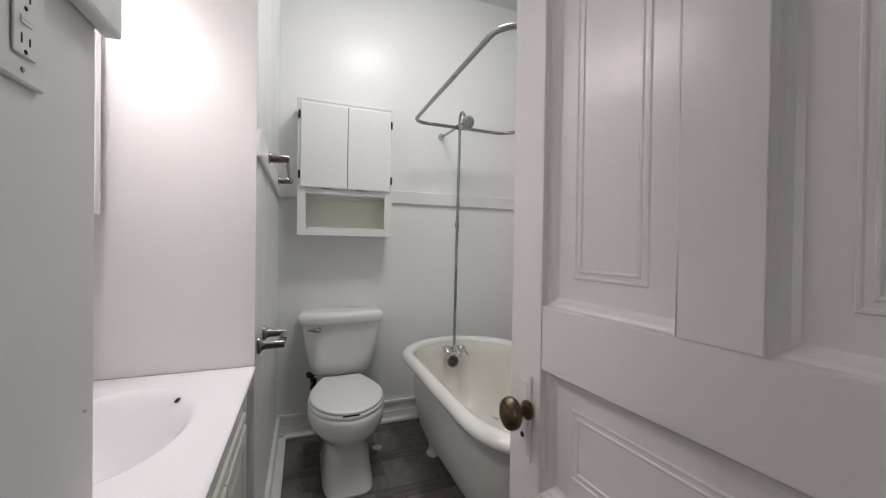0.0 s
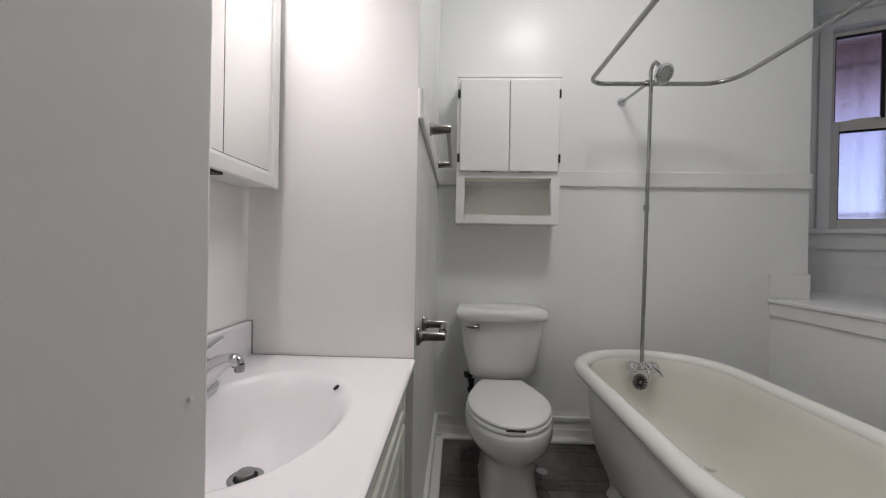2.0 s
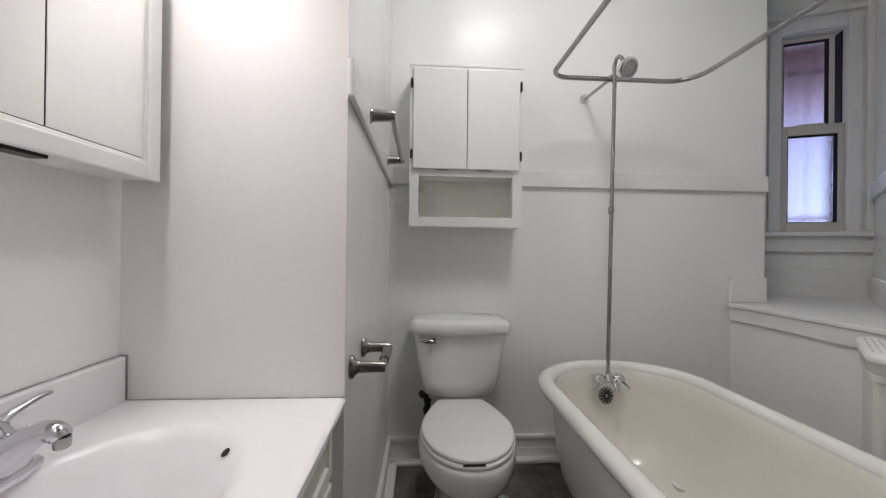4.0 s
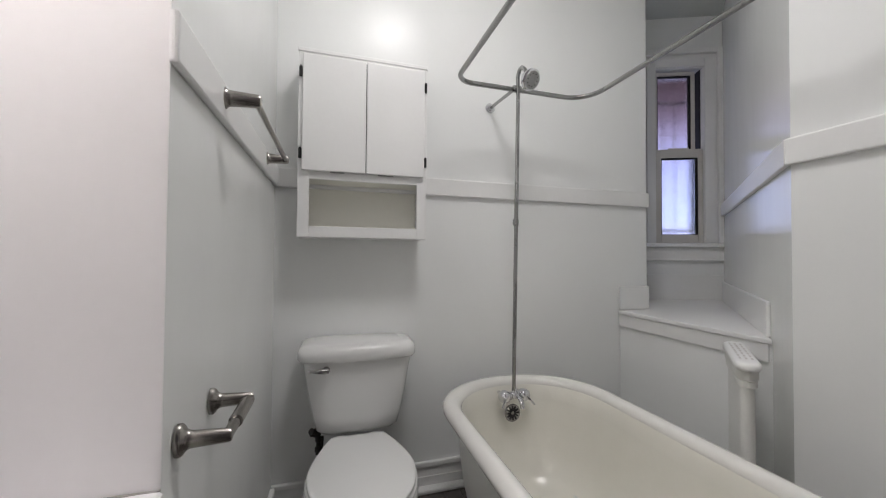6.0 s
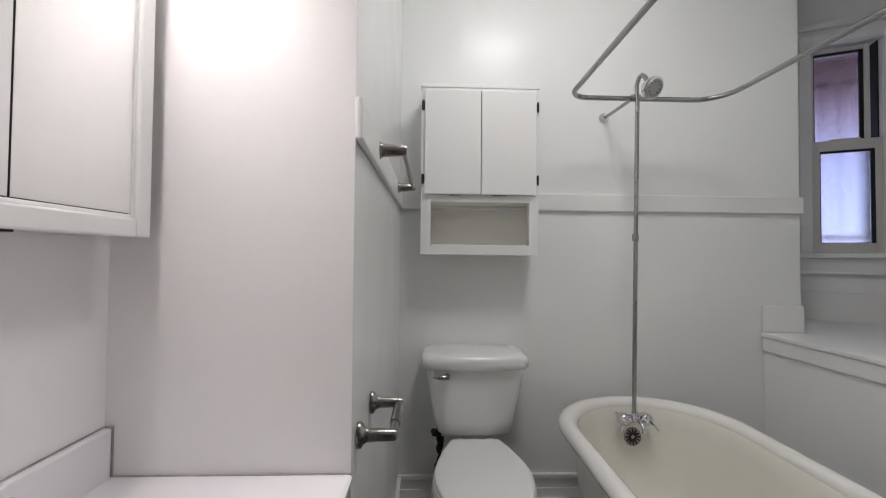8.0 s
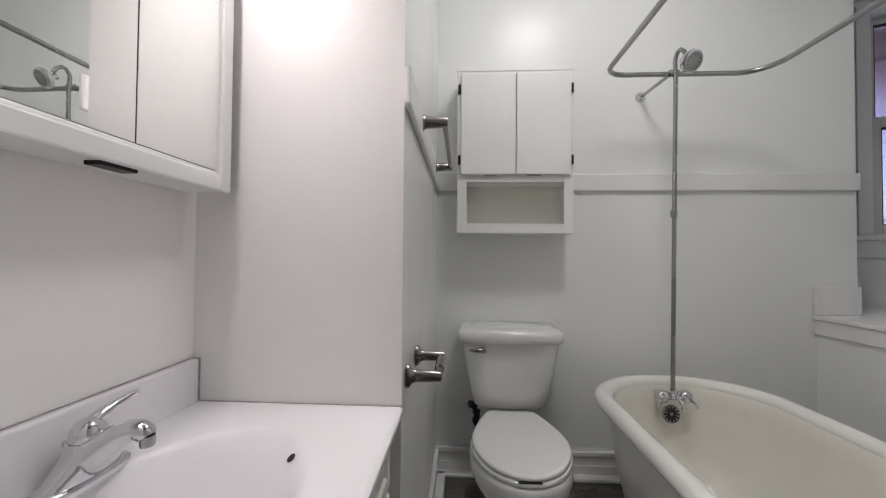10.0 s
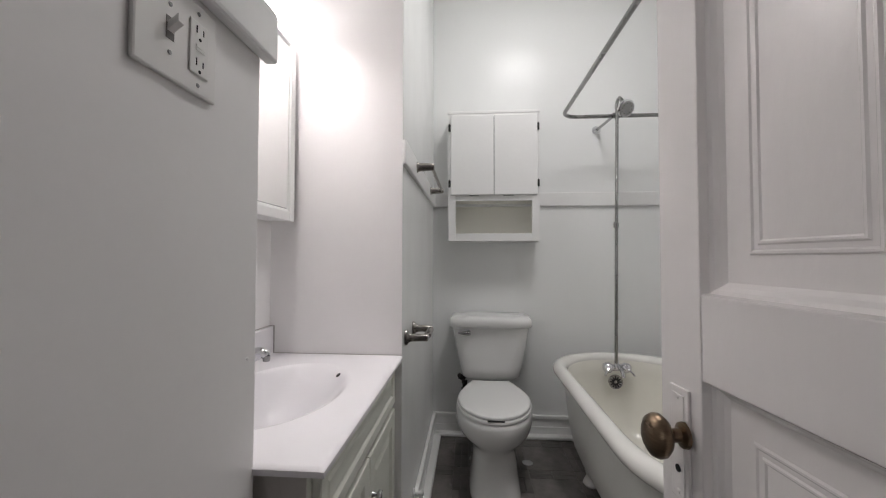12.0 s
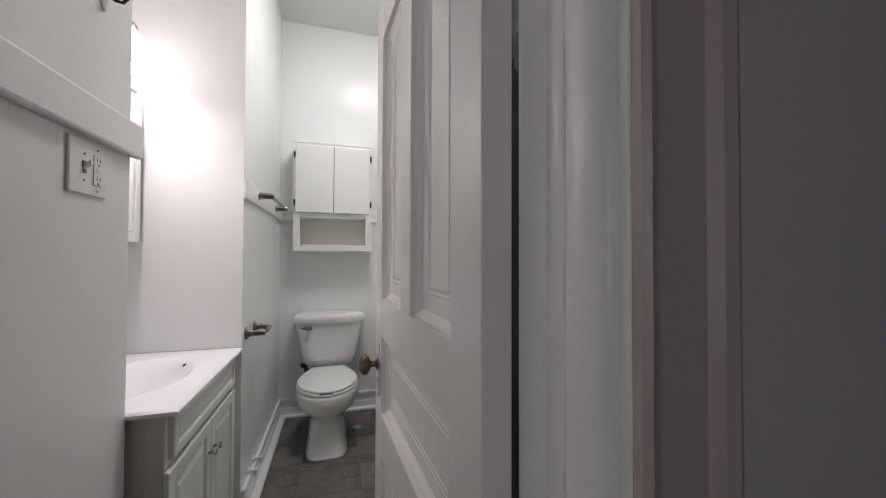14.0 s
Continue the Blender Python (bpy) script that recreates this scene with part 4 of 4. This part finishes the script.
def mirror_cabinet():
    root = thing("mirror_cabinet", "white framed mirror cabinet with three mirror doors", "mirror cabinet", (0, 0, 0))
    x0, xf, y0, y1, z0, z1 = -0.67, -0.562, 0.5, 1.189, 1.317, 2.0
    part("body", box(x0, xf - 0.012, y0 + 0.004, y1 - 0.004, z0 + 0.004, z1 - 0.004, 0.002), TRIM, root)
    fr = bmesh.new()
    for q in ((y0, y0 + 0.035, z0, z1), (y1 - 0.035, y1, z0, z1), (y0 + 0.035, y1 - 0.035, z0, z0 + 0.036), (y0 + 0.035, y1 - 0.035, z1 - 0.036, z1)):
        box(xf - 0.012, xf, *q, 0.004, bm=fr)
    part("frame", fr, TRIM, root, "white painted frame")
    bd = bmesh.new()
    for q in ((y0 + 0.035, y0 + 0.042, z0 + 0.036, z1 - 0.036), (y1 - 0.042, y1 - 0.035, z0 + 0.036, z1 - 0.036), (y0 + 0.042, y1 - 0.042, z0 + 0.036, z0 + 0.043), (y0 + 0.042, y1 - 0.042, z1 - 0.043, z1 - 0.036)):
        box(xf - 0.014, xf - 0.006, *q, 0.002, bm=bd)
    part("bead", bd, TRIM, root)
    # Black backing sheet, so the slits between mirror doors look shaded.
    part("door_gap", box(xf - 0.0118, xf - 0.011, y0 + 0.042, y1 - 0.042, z0 + 0.043, z1 - 0.043), DARK, root)
    w = (y1 - y0 - 0.084) / 3
    for k in range(3):
        a = y0 + 0.042 + k * w
        md = part("mirror_door", box(xf - 0.0105, xf - 0.007, a + 0.0015, a + w - 0.0015, z0 + 0.0445, z1 - 0.0445, 0.0008), MIRROR, root, "mirrored glass door")
        if k == 1:
            md.matrix_basis = Matrix.Translation((xf - 0.009, a + w, 0)) @ pose(0, 0, 0, 0, 0, -0.78) @ Matrix.Translation((-xf + 0.009, -a - w, 0))
    for k in (1, 2):
        a = y0 + 0.042 + k * w
        part("finger_catch", box(xf - 0.05, xf - 0.02, a - 0.045, a + 0.02, z0 - 0.003, z0 + 0.005, 0.0015), BLACK, root, "small dark metal catch")


mirror_cabinet()


# ---- wall fittings ----
def bar_post(y, z, x1, root, size=1.0):
    """A flared bracket that stands out from the left wall."""
    rings = []
    for x, ry, rz in ((-0.158, 0.024, 0.036), (-0.151, 0.024, 0.036), (-0.147, 0.022, 0.032), (-0.143, 0.0175, 0.024), (-0.137, 0.015, 0.0195), (-0.13, 0.0145, 0.0185), (x1 - 0.006, 0.0125, 0.0155), (x1 - 0.001, 0.0105, 0.013), (x1, 0.008, 0.01)):
        rings.append([Vector((x, y + size * ry * math.cos(2 * math.pi * k / 20), z + size * rz * math.sin(2 * math.pi * k / 20))) for k in range(20)])
    return part("bracket", loft(rings), NICKEL, root, smooth=True)


bar = thing("towel_bar", "brushed nickel towel bar on the wall", "towel bar", (0, 0, 0))
for y in (1.487, 2.056):
    bar_post(y, 1.591, -0.066, bar, 1.04)
part("bar", tube([(-0.077, 1.487, 1.588), (-0.077, 2.056, 1.588)], 0.0085, 12), NICKEL, bar, smooth=True)
roll = thing("toilet_roll_holder", "empty brushed nickel toilet roll holder", "roll holder", (0, 0, 0))
for y in (1.277, 1.464):
    bar_post(y, 0.876, -0.068, roll, 0.84)
part("roller", tube([(-0.079, 1.28, 0.872), (-0.079, 1.345, 0.872), (-0.079, 1.346, 0.872), (-0.079, 1.462, 0.872)], 0.01, 12, radii=[0.0105, 0.0105, 0.014, 0.014]), NICKEL, roll, smooth=True)


def switch_plate():
    root = thing("switch_plate", "white two-gang wall plate with a toggle switch and a socket", "switch", (-0.2835, 0.306, 1.463))
    part("plate", box(0.0, 0.007, -0.066, 0.066, -0.062, 0.062, 0.003), PLATE, root)
    part("toggle_slot", box(0.007, 0.0078, -0.023, -0.011, -0.014, 0.014), GROUT, root)
    part("toggle", loft([[Vector((x, y - 0.017, z + dz)) for y, z in ((-0.0045, -0.005), (0.0045, -0.005), (0.0045, 0.005), (-0.0045, 0.005))] for x, dz in ((0.007, 0.0), (0.016, 0.007), (0.022, 0.011))]), PLATE, root)
    sock = part("socket", box(0.007, 0.0095, 0.013, 0.047, -0.036, 0.036, 0.0015), PLATE, root)
    for z in (-0.022, 0.022):
        for y, h in ((0.024, 0.005), (0.036, 0.004)):
            part("slot", box(0.0095, 0.0099, y - 0.001, y + 0.001, z - h + 0.003, z + h + 0.003), DARK, sock)
        part("earth_hole", lathe([(0.001, 0), (0.0024, 0), (0.0024, 0.0004), (0.001, 0.0005)], aim((0.0095, 0.03, z - 0.009), (1, 0, 0)), 10), DARK, sock)
    part("test_button", box(0.0095, 0.011, 0.022, 0.038, -0.004, -0.0005, 0.0003), PLATE, sock)
    part("reset_button", box(0.0095, 0.011, 0.022, 0.038, 0.0005, 0.004, 0.0003), PLATE, sock)
    for y, z in ((-0.017, 0.03), (-0.017, -0.03), (0.03, 0.049), (0.03, -0.049)):
        part("screw", lathe([(0.001, 0), (0.0033, 0), (0.0025, 0.0012), (0.001, 0.0014)], aim((0.0068, y, z), (1, 0, 0)), 10), STEEL, root)


switch_plate()


def coat_hook():
    root = thing("coat_hook", "painted-over wall plate with a dark metal coat hook", "hook", (-0.2835, 0.36, 1.913))
    part("plate", loft([[Vector((x, y * k, z * k)) for y, z in ((-0.016, 0.04), (-0.019, -0.03), (0.0, -0.05), (0.019, -0.03), (0.016, 0.04), (0.0, 0.055))] for x, k in ((0.0, 1.0), (0.004, 1.0), (0.006, 0.85))]), ENTRY, root)
    part("hook", tube([(0.005, 0.006, 0.0), (0.02, 0.008, -0.012), (0.035, 0.01, -0.014), (0.044, 0.011, -0.002), (0.046, 0.012, 0.012)], 0.004, 8, radii=[0.006, 0.0045, 0.004, 0.004, 0.0055]), BLACK, root, smooth=True)


coat_hook()


nail = thing("nail_stub", "small painted-over nail stub in the entry wall", "nail", (-0.2835, 0.467, 1.011))
part("head", lathe([(0.001, 0.0), (0.0028, 0.0), (0.0026, 0.003), (0.001, 0.004)], aim((0, 0, 0), (1, 0, 0)), 10), ENTRY, nail)


def pipe_stub(y, z):
    root = thing("pipe_stub", "short capped pipe stub painted white above the baseboard", "pipe", (-0.158, y, z), group="capped pipe stubs by the baseboard")
    part("flange", lathe([(0.001, 0), (0.019, 0), (0.018, 0.006), (0.01, 0.009), (0.001, 0.01)], aim((0, 0, 0), (1, 0, 0)), 16), TRIM, root, smooth=True)
    part("pipe", tube([(0.005, 0, 0), (0.03, 0, 0), (0.038, 0, -0.008), (0.038, 0, -0.03)], 0.008, 10), TRIM, root, smooth=True)
    part("cap", lathe([(0.001, 0), (0.011, 0), (0.012, 0.012), (0.008, 0.016), (0.001, 0.017)], aim((0.032, 0, 0.0), (1, 0, 0.2)), 10), TRIM, root, smooth=True)


pipe_stub(1.487, 0.155)
pipe_stub(1.365, 0.155)
fl = thing("floor_flange", "small round chrome pipe flange on the floor", "flange", (0.425, 2.045, 0))
part("ring", lathe([(0.0255, 0.0), (0.031, 0.0), (0.0305, 0.0025), (0.028, 0.0035), (0.0255, 0.0025)], seg=24), CHROME, fl, smooth=True)


def plastic_wrap():
    root = thing("plastic_wrap", "crumpled clear plastic wrap behind the open door", "plastic wrap", (0.545, -0.235, 1.62))
    b = bmesh.new()
    bmesh.ops.create_icosphere(b, subdivisions=3, radius=1)
    for v in b.verts:
        n = noise.noise(v.co * 2.3) + 0.6 * noise.noise(v.co * 5.1)
        v.co = Vector((v.co.x * 0.013, v.co.y * 0.03, v.co.z * 0.075)) * (1 + 0.55 * n)
    part("wrap", b, WRAP, root)


plastic_wrap()


def radiator():
    root = thing("radiator", "slim white painted heating column with a pierced oblong top plate", "radiator", (1.432, 1.372, 0), math.degrees(math.atan2(DIAG.y, DIAG.x)))

    def stadium(a, c, hw, z):
        """A ring with round ends from a to c along the length."""
        pts = []
        for x, start in ((c - hw, -90), (a + hw, 90)):
            pts += [Vector((x + hw * math.cos(math.radians(start + 15 * k)), 0.78 * hw * math.sin(math.radians(start + 15 * k)), z)) for k in range(13)]
        return pts

    def stack(rows):
        return loft([stadium(a, c, hw, z) for a, c, hw, z in rows])

    part("column", stack([(0.02, 0.375, 0.036, 0.0), (0.02, 0.375, 0.036, 0.02), (0.028, 0.366, 0.027, 0.03), (0.028, 0.366, 0.027, 0.795)]), TUBPAINT, root, smooth=True)
    part("collar", stack([(0.023, 0.372, 0.031, 0.775), (0.018, 0.377, 0.036, 0.778), (0.017, 0.378, 0.037, 0.797), (0.02, 0.375, 0.034, 0.8), (0.014, 0.381, 0.04, 0.806), (0.014, 0.381, 0.04, 0.83), (0.01, 0.385, 0.043, 0.836)]), TUBPAINT, root, "stepped collar under the top plate", smooth=True)
    top = part("top_plate", stack([(0.006, 0.39, 0.042, 0.836), (0.0, 0.396, 0.048, 0.842), (0.0, 0.396, 0.048, 0.853), (0.006, 0.39, 0.043, 0.861), (0.02, 0.376, 0.034, 0.865)]), TRIM, root, "pierced oblong top plate", smooth=True)
    for k in range(7):
        for y in (-0.017, 0.0, 0.017):
            part("hole", box(0.065 + k * 0.042, 0.085 + k * 0.042, y - 0.0032, y + 0.0032, 0.8645, 0.8658), VSIDE, top)


radiator()

# ---- floor tiles: squares framed by strips of small blocks ----
PERIOD, BAND, GAP = 0.335, 0.082, 0.003
meshes = {}


def tile_mesh(w, h):
    key = (round(w, 4), round(h, 4))
    if key not in meshes:
        b = box(GAP / 2, w - GAP / 2, GAP / 2, h - GAP / 2, -0.004, 0.0, 0.0012, 1)
        me = bpy.data.meshes.new("tile")
        b.to_mesh(me)
        b.free()
        me.materials.append(TILE)
        meshes[key] = me
    return meshes[key]


tiles = tagged(new("floor_tiles"), "dark slate-look floor tiles with bands of small blocks", "floor", kind="structure")


def tile(x, y, w, h):
    if x + w < -0.7 or x > 1.8 or y + h < -0.46 or y > 2.4:
        return
    ob = new("tile", tile_mesh(w, h))
    ob.parent = tiles
    ob.location = (x, y, 0)


big = PERIOD - BAND
for i in range(-2, 6):
    for j in range(-7, 2):
        x, y = i * PERIOD, 1.982 + j * PERIOD
        tile(x + BAND, y, big, big)
        for k in range(2):
            tile(x, y + k * big / 2, BAND / 2, big / 2)
            tile(x + BAND / 2, y + k * big / 2, BAND / 2, big / 2)
            tile(x + BAND + k * big / 2, y + big, big / 2, BAND / 2)
            tile(x + BAND + k * big / 2, y + big + BAND / 2, big / 2, BAND / 2)
        tile(x, y + big, BAND, BAND)
